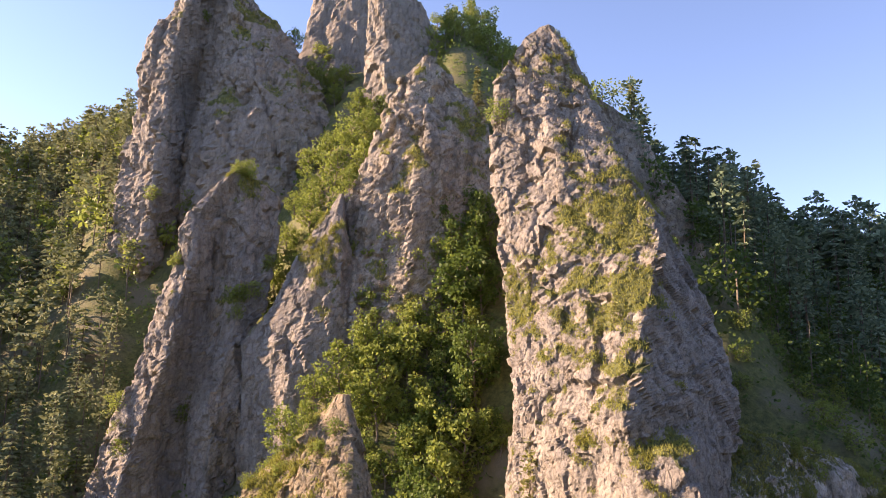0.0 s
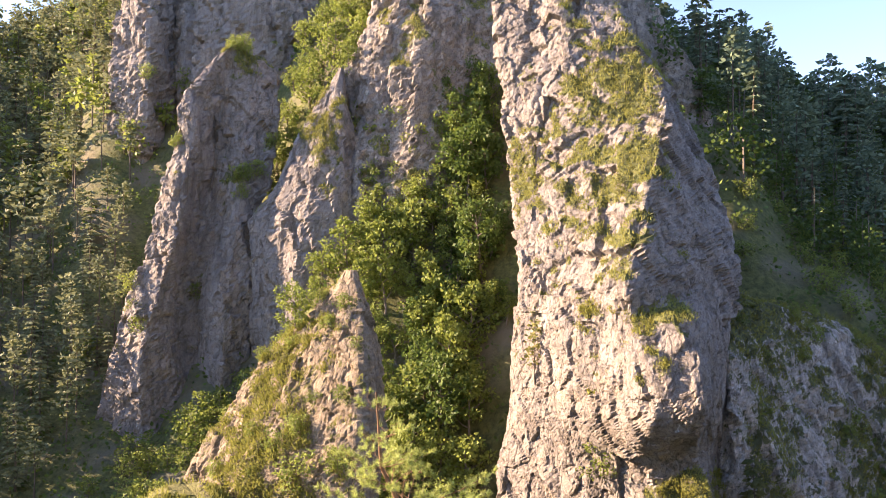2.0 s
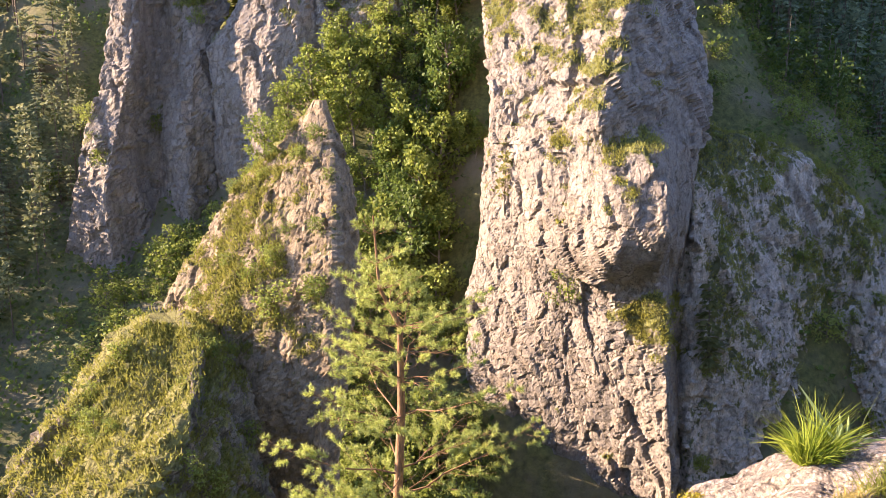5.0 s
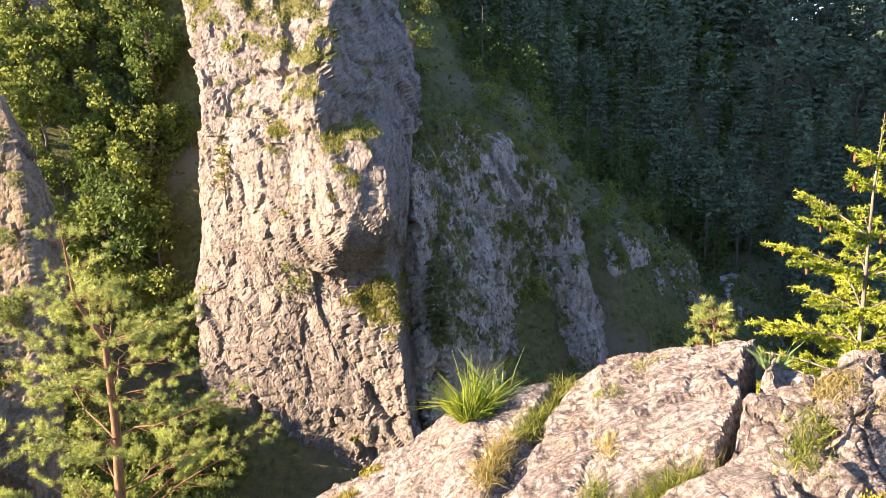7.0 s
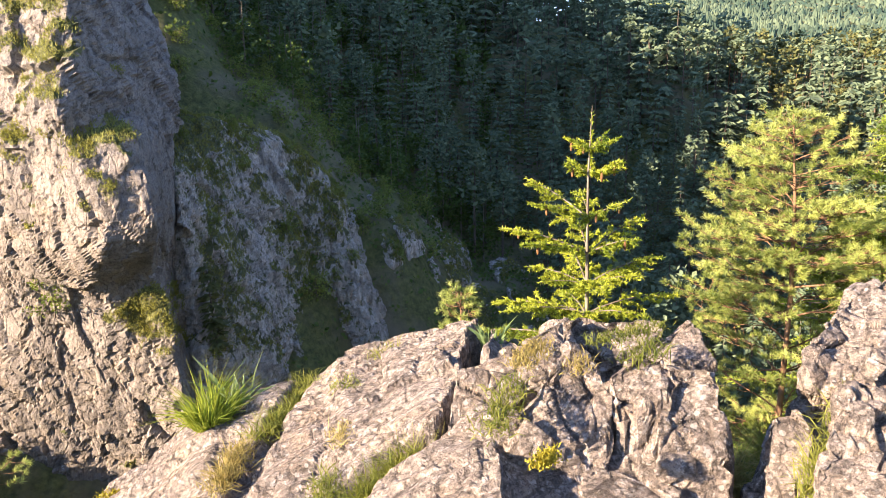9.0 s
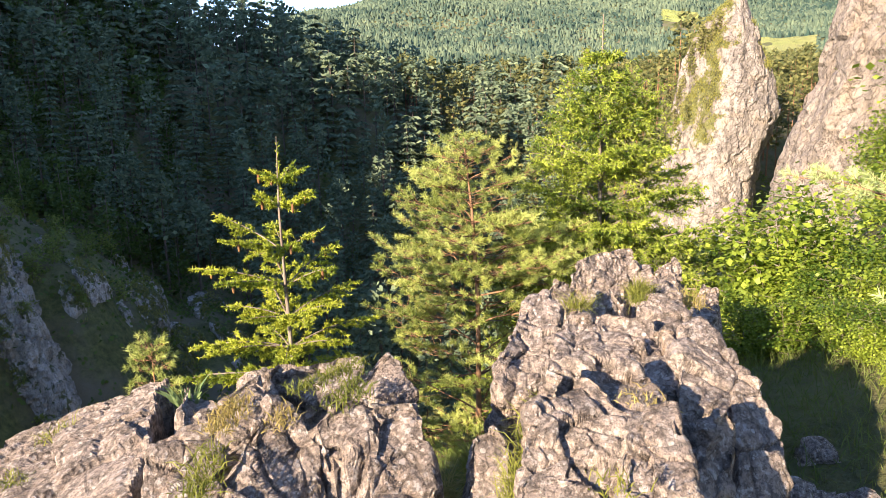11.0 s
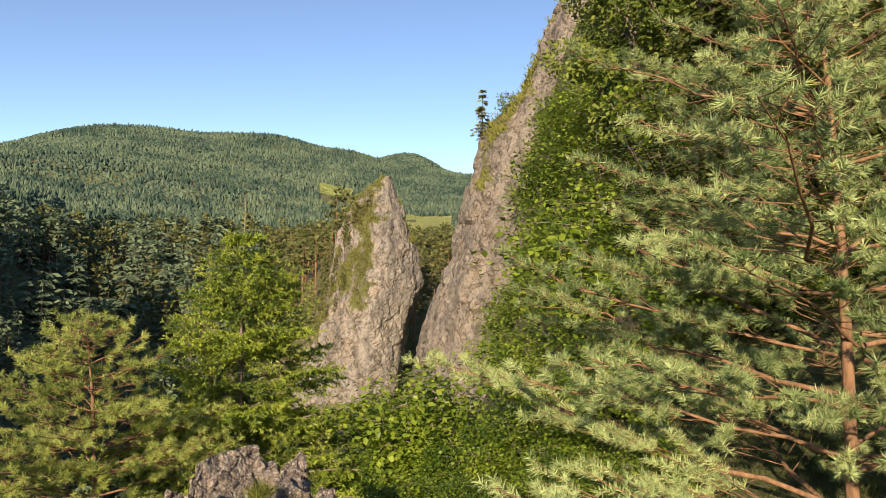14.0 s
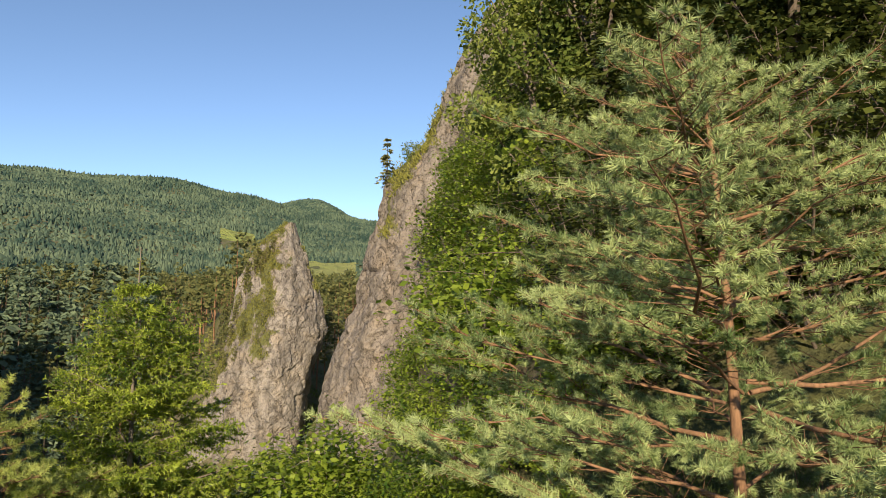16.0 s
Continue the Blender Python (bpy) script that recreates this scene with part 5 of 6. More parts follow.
def top_of(shape, x, y):
    """Height of a rock's top at x, y."""
    v = shape[0]
    return float(v[np.argsort((v[:, 0] - x) ** 2 + (v[:, 1] - y) ** 2)[:6], 2].max())


def split_block(top, foot, seed, *corners, flare=0.10, n=96):
    """An upright block of split limestone: the corners of its top in turn, and the height of its foot."""
    c = np.array(corners, float)
    mid = c.mean(0)
    a = np.arctan2(c[:, 1] - mid[1], c[:, 0] - mid[0])
    if (np.sin(np.roll(a, -1) - a)).sum() < 0:
        c = c[::-1]
    run = np.concatenate([[0], np.cumsum(np.linalg.norm(np.roll(c, -1, 0) - c, axis=1))])
    at = np.linspace(0, run[-1], n, endpoint=False)
    rim = np.stack([np.interp(at, run, np.append(c[:, k], c[0, k])) for k in range(3)], 1)
    rim = rim * 0.6 + (np.roll(rim, 1, 0) + np.roll(rim, -1, 0)) * 0.2
    size = run[-1] / 4
    val, tilt, _ = blocks_of(rim / 0.07, seed + 4)
    out = unit((rim - mid) * (1, 1, 0))
    jag = out * (0.012 * val + 0.020 * tilt + 0.010 * fractal(rim / 0.05, 2, seed + 2))[:, None]
    rings = [mid + (rim - mid) * s + jag * s**12 for s in np.linspace(0.0, 1, 30)]
    for t in np.linspace(0, 1, 44)[1:] ** 1.4:
        row = rim + jag * math.exp(-t * 9) + out * flare * t
        row[:, 2] = rim[:, 2] * (1 - t) + foot * t
        rings.append(row)
    v = np.concatenate(rings)
    f = grid_faces(len(rings), n, True)[:, ::-1]
    for _ in range(2):
        w = v.reshape(-1, n, 3)
        w[1:-1] = w[1:-1] * 0.6 + (w[2:] + w[:-2]) * 0.2
        v = w.reshape(-1, 3)
    vn, _ = normals_of(v, f)
    vn = vn * np.sign((vn[:n] * (0, 0, 1)).sum())
    warp = np.stack([fractal(v / 0.25, 2, seed + k) for k in (3, 5, 7)], 1) * 0.05
    move = 0
    for cell, jut, tilt_k, gap, sharp in ((0.34, 0.016, 0.085, 0.016, 34), (0.15, 0.008, 0.050, 0.010, 26), (0.06, 0.003, 0.016, 0.004, 18)):
        val, tilt, edge = blocks_of((v + warp * min(1, cell * 4)) / cell, seed + int(cell * 1000))
        move = move + jut * val + tilt_k * tilt - gap * np.exp(-edge * sharp)
    move = move + 0.006 * fractal(v / 0.12, 3, seed + 6)
    move = move * min(1.0, size / 0.3)
    part("stone", (v + vn * move[:, None], f), ROCK_NEAR, top)


def outcrop(label, mass):
    top = thing("rock_outcrop", label, "rock")
    part("bedrock", mass, ROCK_NEAR, top)
    return top


SLAB = outcrop_mass((
    (9, 1.6, -2.3, 1.9, -2.0, 2.3, -1.95, 2.6, -1.95, 2.9, -2.8),
    (11, 1.5, -2.2, 1.8, -1.78, 2.3, -1.74, 2.7, -1.70, 3.0, -2.8),
    (15, 1.3, -2.0, 1.7, -1.56, 2.25, -1.56, 2.75, -1.59, 3.05, -2.8),
    (18.7, 1.2, -1.9, 1.6, -1.45, 2.2, -1.46, 2.75, -1.50, 3.1, -2.8),
    (22, 1.1, -1.85, 1.5, -1.36, 2.15, -1.37, 2.75, -1.42, 3.1, -2.8),
    (23.6, 1.0, -1.8, 1.45, -1.32, 2.1, -1.32, 2.75, -1.34, 3.1, -2.8),
    (29.4, 0.95, -1.75, 1.35, -1.25, 2.1, -1.24, 2.75, -1.23, 3.15, -2.8),
    (34.2, 0.9, -1.7, 1.3, -1.18, 2.1, -1.175, 2.75, -1.20, 3.2, -2.8),
    (35.4, 0.9, -1.7, 1.3, -1.16, 2.1, -1.15, 2.75, -1.135, 3.2, -2.8),
    (41.6, 0.85, -1.7, 1.25, -1.06, 2.05, -1.05, 2.75, -1.07, 3.2, -2.8),
    (45.4, 0.85, -1.65, 1.2, -1.03, 2.0, -1.0, 2.75, -1.015, 3.1, -2.8),
    (47.3, 0.85, -1.65, 1.2, -1.03, 1.95, -1.0, 2.65, -0.995, 3.0, -2.7),
    (48.3, 0.85, -1.6, 1.15, -1.08, 1.8, -1.06, 2.55, -1.03, 2.9, -2.6),
    (54, 0.85, -1.6, 1.1, -1.18, 1.6, -1.10, 2.25, -1.0, 2.7, -2.6),
    (62, 0.9, -1.7, 1.2, -1.26, 1.6, -1.1, 2.05, -1.0, 2.35, -2.5),
    (64.3, 0.95, -1.75, 1.3, -1.34, 1.5, -1.18, 1.85, -1.18, 2.1, -2.4),
    (66.5, 1.1, -2, 1.3, -1.96, 1.5, -1.96, 1.7, -2.06, 1.9, -2.4),
), 310, 0.013, ((1.32, 1.385, 2.02, 1.86, 0.024, 0.28), (1.52, 2.30, 0.84, 1.80, 0.035, 0.05), (1.36, 1.40, 0.90, 1.50, 0.05, 0.07), (0.62, 2.0, 0.80, 1.45, 0.025, 0.07)), (0.52, 0.85))
flat_rock = outcrop("flat lichen-spotted limestone outcrop with a deep crack", SLAB)
split_block(flat_rock, -1.6, 300, (1.77, 1.37, -0.86), (1.85, 1.36, -0.85), (1.94, 1.26, -0.87), (2.03, 1.15, -0.87), (1.98, 1.1, -0.89), (1.87, 1.13, -0.93), (1.77, 1.19, -0.96), (1.67, 1.3, -0.96))
split_block(flat_rock, -1.6, 307, (1.44, 1.39, -0.92), (1.51, 1.38, -0.91), (1.63, 1.32, -0.86), (1.7, 1.3, -0.83), (1.67, 1.23, -0.88), (1.56, 1.24, -0.96), (1.46, 1.26, -1.0), (1.35, 1.28, -1.05), (1.29, 1.36, -1.03), (1.38, 1.4, -0.94))
split_block(flat_rock, -1.6, 314, (1.48, 1.18, -0.91), (1.58, 1.18, -0.86), (1.61, 1.1, -0.88), (1.57, 1.05, -0.94), (1.49, 0.98, -0.99), (1.43, 0.95, -1.06), (1.27, 1.19, -1.01), (1.39, 1.19, -0.96))
split_block(flat_rock, -1.6, 321, (1.58, 1.06, -0.9), (1.67, 1.03, -0.86), (1.71, 0.97, -0.87), (1.61, 0.92, -0.92), (1.51, 0.95, -0.97), (1.51, 0.99, -0.98))
split_block(flat_rock, -1.6, 328, (1.82, 1.1, -0.91), (1.9, 1.08, -0.89), (1.97, 1.04, -0.84), (1.97, 1.0, -0.86), (1.9, 0.91, -0.92), (1.82, 1.01, -0.92))
split_block(flat_rock, -1.8, 335, (1.69, 0.95, -0.86), (1.75, 0.84, -0.86), (1.68, 0.79, -0.94), (1.58, 0.72, -1.07), (1.46, 0.85, -1.03), (1.57, 0.89, -0.93))
split_rock = outcrop("jagged limestone outcrop of upright split blocks with grey lichen", outcrop_mass((
    (67, 1.5, -2, 1.7, -1.91, 2, -1.71, 2.2, -1.71, 2.5, -2.3),
    (70.5, 0.75, -1.5, 1, -1.15, 1.7, -1.38, 2.15, -1.38, 2.7, -2.3),
    (73.5, 0.7, -1.4, 1.2, -1.07, 1.55, -1.11, 2.6, -1.31, 3.3, -2.3),
    (77, 0.7, -1.4, 1, -1.07, 2.05, -1.17, 3.8, -1.4, 4.4, -2.4),
    (80, 0.7, -1.4, 1.05, -1.06, 2.1, -1.17, 4.4, -1.47, 4.9, -2.4),
    (83, 0.7, -1.4, 1.3, -1.08, 1.95, -1.2, 4, -1.49, 4.6, -2.4),
    (85.5, 0.75, -1.4, 1.1, -1.15, 1.9, -1.31, 3.9, -1.49, 4.4, -2.4),
    (88, 0.85, -1.6, 1.4, -1.63, 2, -1.58, 2.9, -1.49, 3.5, -2.2),
    (91, 1.2, -1.9, 1.7, -2.03, 2, -1.83, 2.25, -1.71, 2.7, -2.2),
), 520, 0.016))
split_block(split_rock, -1.5, 640, (1.87, 0.44, -0.79), (2.01, 0.35, -0.81), (1.84, 0.24, -0.81), (1.7, 0.25, -0.81), (1.61, 0.29, -0.82), (1.74, 0.37, -0.81))
split_block(split_rock, -1.5, 500, (1.75, 0.5, -0.73), (1.79, 0.42, -0.75), (1.67, 0.28, -0.81), (1.56, 0.28, -0.84), (1.48, 0.31, -0.91), (1.41, 0.38, -0.91), (1.38, 0.48, -0.89), (1.53, 0.49, -0.81))
split_block(split_rock, -1.5, 507, (1.55, 0.24, -0.71), (1.56, 0.19, -0.71), (1.44, 0.16, -0.76), (1.28, 0.11, -0.82), (1.27, 0.28, -0.84), (1.37, 0.27, -0.78), (1.47, 0.26, -0.74))
split_block(split_rock, -1.5, 514, (2.34, 0.61, -0.84), (2.45, 0.57, -0.83), (2.52, 0.43, -0.81), (2.5, 0.32, -0.82), (2.24, 0.24, -0.86), (2.09, 0.22, -0.9), (2.06, 0.29, -0.92), (2.08, 0.43, -0.94), (2.16, 0.49, -0.88), (2.16, 0.59, -0.88))
split_block(split_rock, -1.6, 521, (2.37, 0.77, -0.88), (2.63, 0.79, -0.84), (2.72, 0.74, -0.83), (2.56, 0.66, -0.87), (2.41, 0.63, -0.9), (2.28, 0.63, -0.94), (2.15, 0.66, -1.0), (2.08, 0.7, -1.05), (2.12, 0.74, -0.98), (2.25, 0.76, -0.91))
split_block(split_rock, -1.5, 528, (2.68, 0.38, -0.85), (2.78, 0.37, -0.82), (2.84, 0.27, -0.83), (2.74, 0.24, -0.85), (2.54, 0.26, -0.89), (2.61, 0.31, -0.87))
split_block(split_rock, -1.6, 535, (2.32, 0.23, -0.8), (2.39, 0.18, -0.79), (2.37, 0.13, -0.82), (2.27, 0.09, -0.87), (2.19, 0.01, -0.92), (2.12, 0.06, -0.93), (2.03, 0.14, -0.92), (2.04, 0.21, -0.88))
split_block(split_rock, -1.6, 542, (3.79, 0.88, -1.16), (3.97, 0.85, -0.97), (4.11, 0.79, -0.96), (4.26, 0.64, -0.95), (4.26, 0.62, -1.0), (3.86, 0.61, -1.2), (3.78, 0.77, -1.22))
split_block(split_rock, -1.6, 549, (3.37, 0.9, -1.02), (3.48, 0.87, -0.96), (3.52, 0.81, -0.99), (3.41, 0.76, -1.06), (3.31, 0.84, -1.08))
split_block(split_rock, -1.6, 556, (4.21, 0.61, -1.05), (4.22, 0.52, -1.04), (4.08, 0.46, -1.1), (4.07, 0.57, -1.11))
split_block(split_rock, -1.6, 563, (4.13, 0.48, -1.05), (4.23, 0.4, -0.98), (4.21, 0.35, -1.03), (3.89, 0.33, -1.1), (3.9, 0.46, -1.1))
split_block(split_rock, -1.6, 570, (3.24, 0.26, -0.98), (3.44, 0.21, -0.93), (3.42, 0.15, -0.95), (3.12, 0.14, -0.99), (3.09, 0.23, -1.0))
split_block(split_rock, -1.8, 577, (2.1, 0.07, -0.91), (2.14, 0.01, -0.91), (2.09, -0.04, -0.96), (2.02, -0.05, -1.01), (1.97, 0.01, -1.01), (1.97, 0.06, -0.97))
split_block(split_rock, -1.8, 584, (1.73, 0.14, -0.81), (1.8, 0.09, -0.81), (1.75, 0.06, -0.88), (1.64, 0.05, -0.96), (1.57, 0.14, -0.94))
split_block(split_rock, -1.8, 591, (1.84, 0.05, -0.94), (1.89, -0.03, -0.95), (1.86, -0.06, -1.02), (1.81, -0.05, -1.05), (1.74, 0.06, -1.03))
split_block(split_rock, -1.9, 598, (1.83, 0.73, -1.0), (1.9, 0.68, -0.99), (1.85, 0.62, -1.02), (1.75, 0.59, -1.07), (1.7, 0.66, -1.11), (1.73, 0.72, -1.07))
for k, (x, y, z, s) in enumerate(((2.82, -0.22, -1.62, 0.13), (2.95, -0.42, -1.66, 0.11), (3.4, -0.30, -1.66, 0.09), (2.2, -0.30, -1.62, 0.14), (2.5, 0.86, -1.85, 0.16), (3.3, 0.9, -1.9, 0.2), (2.45, -0.45, -1.66, 0.10))):
    ob = part("rock", stone_shape((s, s * 0.75, s * 0.8), 700 + k, 14), ROCK_NEAR, None)
    ob.matrix_basis = pose(x, y, z, 0, 0, k * 50)
    tagged(ob, "small grey limestone boulder lying in the grass", "rock", "boulders in the grass")


# ---- grass and plants at the viewpoint ----
def arcs(base, way, length, width, rng, droop=0.6):
    """Grass blades that bend over: two quads each."""
    base, way = np.asarray(base, float), unit(np.asarray(way, float))
    n = len(base)
    L, W = np.broadcast_to(length, n)[:, None], np.broadcast_to(width, n)[:, None]
    side = unit(np.cross(way, rng.normal(size=(n, 3))))
    p1 = base + way * L * 0.5
    w2 = unit(way + np.array([0, 0, -1]) * droop * rng.uniform(0.2, 1, (n, 1)) + way * (1, 1, 0) * 0.5)
    p2 = p1 + w2 * L * 0.5
    v = np.stack([base - side * W / 2, base + side * W / 2, p1 + side * W * 0.4, p1 - side * W * 0.4, p2 + side * W * 0.05, p2 - side * W * 0.05], 1).reshape(-1, 3)
    i = np.arange(n)[:, None] * 6
    return v, np.concatenate([i + (0, 1, 2, 3), i + (3, 2, 4, 5)])


def grass_tuft(x, y, z, n, length, spread, seed, label="tuft of long green grass on the rock", mat=None, droop=0.6, width=0.006):
    r = np.random.default_rng(seed)
    a = r.uniform(0, 2 * math.pi, n)
    u = np.sqrt(r.uniform(0, 1, n))
    base = np.stack([np.cos(a) * u * spread * 0.45, np.sin(a) * u * spread * 0.45, 0 * a - 0.01], 1)
    way = np.stack([np.cos(a) * u * 0.8, np.sin(a) * u * 0.8, 1.25 + 0 * a], 1) + r.normal(size=(n, 3)) * 0.3
    ob = part("grass_tuft", arcs(base, way, length * r.uniform(0.35, 1.2, n) * (0.8 + 0.4 * np.sin(a * 2 + seed)), width, r, droop), mat or GRASS, None)
    ob.location = (x, y, z)
    return tagged(ob, label, "grass", "grass tufts on the outcrops")


DRY = foliage("dry_grass_blades", (0.20, 0.16, 0.05), (0.42, 0.36, 0.13), 0.3, 0.7)
BROAD = foliage("grey_green_plant_leaves", (0.12, 0.18, 0.07), (0.24, 0.32, 0.14), 0.3, 0.5)
YELLOW = foliage("yellow_stonecrop", (0.20, 0.17, 0.015), (0.40, 0.35, 0.04), 0.2, 0.7)
grass_tuft(1.11, 2.34, top_of(SLAB, 1.11, 2.34), 560, 0.20, 0.12, 1, droop=0.6, width=0.0048, mat=GRASS_FRESH)
grass_tuft(1.25, 2.38, top_of(SLAB, 1.25, 2.38), 30, 0.17, 0.08, 2, "broad-leaved green plant beside the grass tuft", BROAD, 0.35, 0.018)
grass_tuft(1.86, 1.70, top_of(SLAB, 1.90, 1.66), 46, 0.09, 0.08, 3, "grey-green plant rooted in the deep crack", BROAD, 0.5, 0.012)


def crevice_grass(x0, y0, z0, x1, y1, z1, n, length, seed, dry):
    """Short grass along a joint of the rock."""
    r = np.random.default_rng(seed)
    s = r.uniform(0, 1, (n, 1))
    base = (np.array([x0, y0, z0]) * (1 - s) + np.array([x1, y1, z1]) * s) + r.normal(size=(n, 3)) * (0.022, 0.022, 0.006)
    origin = base.mean(0)
    way = r.normal(size=(n, 3)) * 0.6 + (0, 0, 1)
    ob = part("grass_tuft", arcs(base - origin, way, length * r.uniform(0.4, 1.2, n), 0.003, r, 0.9), DRY if dry else GRASS, None)
    ob.location = origin
    tagged(ob, "dry yellow grass in a rock crevice" if dry else "short green grass in a rock crevice", "grass", "grass tufts on the outcrops", "stuff")


for k, row in enumerate((
    (1.16, 1.10, -0.93, 1.36, 1.20, -0.89, 420, 0.07), (1.40, 1.22, -0.87, 1.56, 1.26, -0.86, 360, 0.06), (1.66, 1.16, -0.86, 1.92, 1.10, -0.86, 520, 0.05), (1.62, 1.02, -0.87, 1.76, 1.02, -0.86, 160, 0.10),
    (1.50, 1.10, -0.88, 1.56, 1.14, -0.87, 120, 0.05)
)):
    crevice_grass(*row[:-1], row[-1] * 0.6, 20 + k, k % 3 == 1)
for k, (x0, y0, x1, y1, n, long) in enumerate(((1.50, 2.28, 1.32, 2.16, 420, 0.09), (1.32, 2.16, 1.12, 2.05, 520, 0.11), (1.06, 2.04, 0.90, 1.92, 520, 0.09), (1.38, 1.42, 1.18, 1.43, 800, 0.17), (1.18, 1.43, 1.02, 1.47, 620, 0.12), (1.02, 1.47, 0.88, 1.53, 420, 0.08),
                                               (1.25, 1.78, 1.16, 1.66, 160, 0.05), (1.07, 1.60, 0.98, 1.52, 220, 0.07), (1.74, 1.55, 1.55, 1.36, 380, 0.05), (1.55, 1.36, 1.40, 1.27, 380, 0.06), (0.86, 1.84, 0.76, 1.66, 300, 0.07), (0.70, 1.78, 0.76, 1.56, 200, 0.06), (1.40, 2.0, 1.46, 1.94, 90, 0.05), (1.62, 2.06, 1.68, 2.0, 110, 0.06))):
    crevice_grass(x0, y0, top_of(SLAB, x0, y0), x1, y1, top_of(SLAB, x1, y1), n, long * 0.8, 200 + k, k % 4 == 2)
for k, row in enumerate((
    (3.50, 0.50, -1.06, 3.74, 0.50, -1.06, 520, 0.09), (3.30, 0.78, -1.05, 3.36, 0.68, -1.06, 160, 0.10), (2.86, 0.20, -0.88, 3.00, 0.26, -0.90, 140, 0.08), (1.75, 0.55, -0.98, 2.05, 0.57, -0.98, 420, 0.08),
    (1.52, 0.52, -1.02, 1.70, 0.55, -1.0, 320, 0.08), (1.60, 0.22, -0.75, 1.64, 0.30, -0.75, 60, 0.03), (1.16, 0.24, -0.72, 1.20, 0.26, -0.72, 60, 0.03), (2.0, 0.74, -1.30, 2.6, 0.98, -1.50, 900, 0.2), (1.96, 0.86, -1.3, 2.2, 0.98, -1.5, 500, 0.18))):
    crevice_grass(*row, 28 + k, k % 3 == 2)
for k, (x, y, z, s) in enumerate(((0.72, 2.50, top_of(SLAB, 0.72, 2.50), 0.045), (0.84, 2.55, top_of(SLAB, 0.84, 2.55), 0.04), (0.64, 2.40, top_of(SLAB, 0.64, 2.40), 0.04), (1.12, 0.92, -0.90, 0.02))):
    r = np.random.default_rng(90 + k)
    b = np.stack([r.normal(size=700) * s, r.normal(size=700) * s * 0.5, r.uniform(-0.02, 0.008, 700)], 1)
    ob = part("stonecrop", slivers(b, r.normal(size=(700, 3)) * 0.6 + (0, 0, 1), 0.009, 0.005, r), YELLOW, None)
    ob.location = (x, y, z)
    tagged(ob, "low yellow stonecrop mat on the rock edge", "plant", kind="stuff")


def near_turf():
    """Grass of the viewpoint's hollow."""
    r = np.random.default_rng(55)
    n = 22000
    b, d = r.uniform(64, 128, n), np.sqrt(r.uniform(1.9**2, 7.2**2, n))
    p = polar(b, d)
    base = np.stack([p[:, 0], p[:, 1], ground_at(p[:, 0], p[:, 1]) - 0.02], 1)
    way = r.normal(size=(n, 3)) * 0.45 + (0, 0, 1)
    ob = part("meadow_grass", arcs(base, way, r.uniform(0.05, 0.17, n), 0.005, r, 0.6), GRASS_SHADED, None)
    tagged(ob, "rough green grass in the hollow behind the outcrops", "grass", kind="stuff")


# Darker than the outcrop grass: the hollow's shade is put into the blade colour.
GRASS_SHADED = foliage("shade_toned_meadow_blades", (0.055, 0.095, 0.02), (0.16, 0.20, 0.05), 0.4, 0.6)
near_turf()


# ---- conifers close by ----
def bough_line(root, out, length, lift, sag, n=7):
    s = np.linspace(0, 1, n)[:, None]
    side = np.array([-out[1], out[0], 0])
    p = np.asarray(root) + out * length * s
    p[:, 2] += (lift * s[:, 0] - sag * s[:, 0] ** 2) * length
    return p, side


TIPS = {}


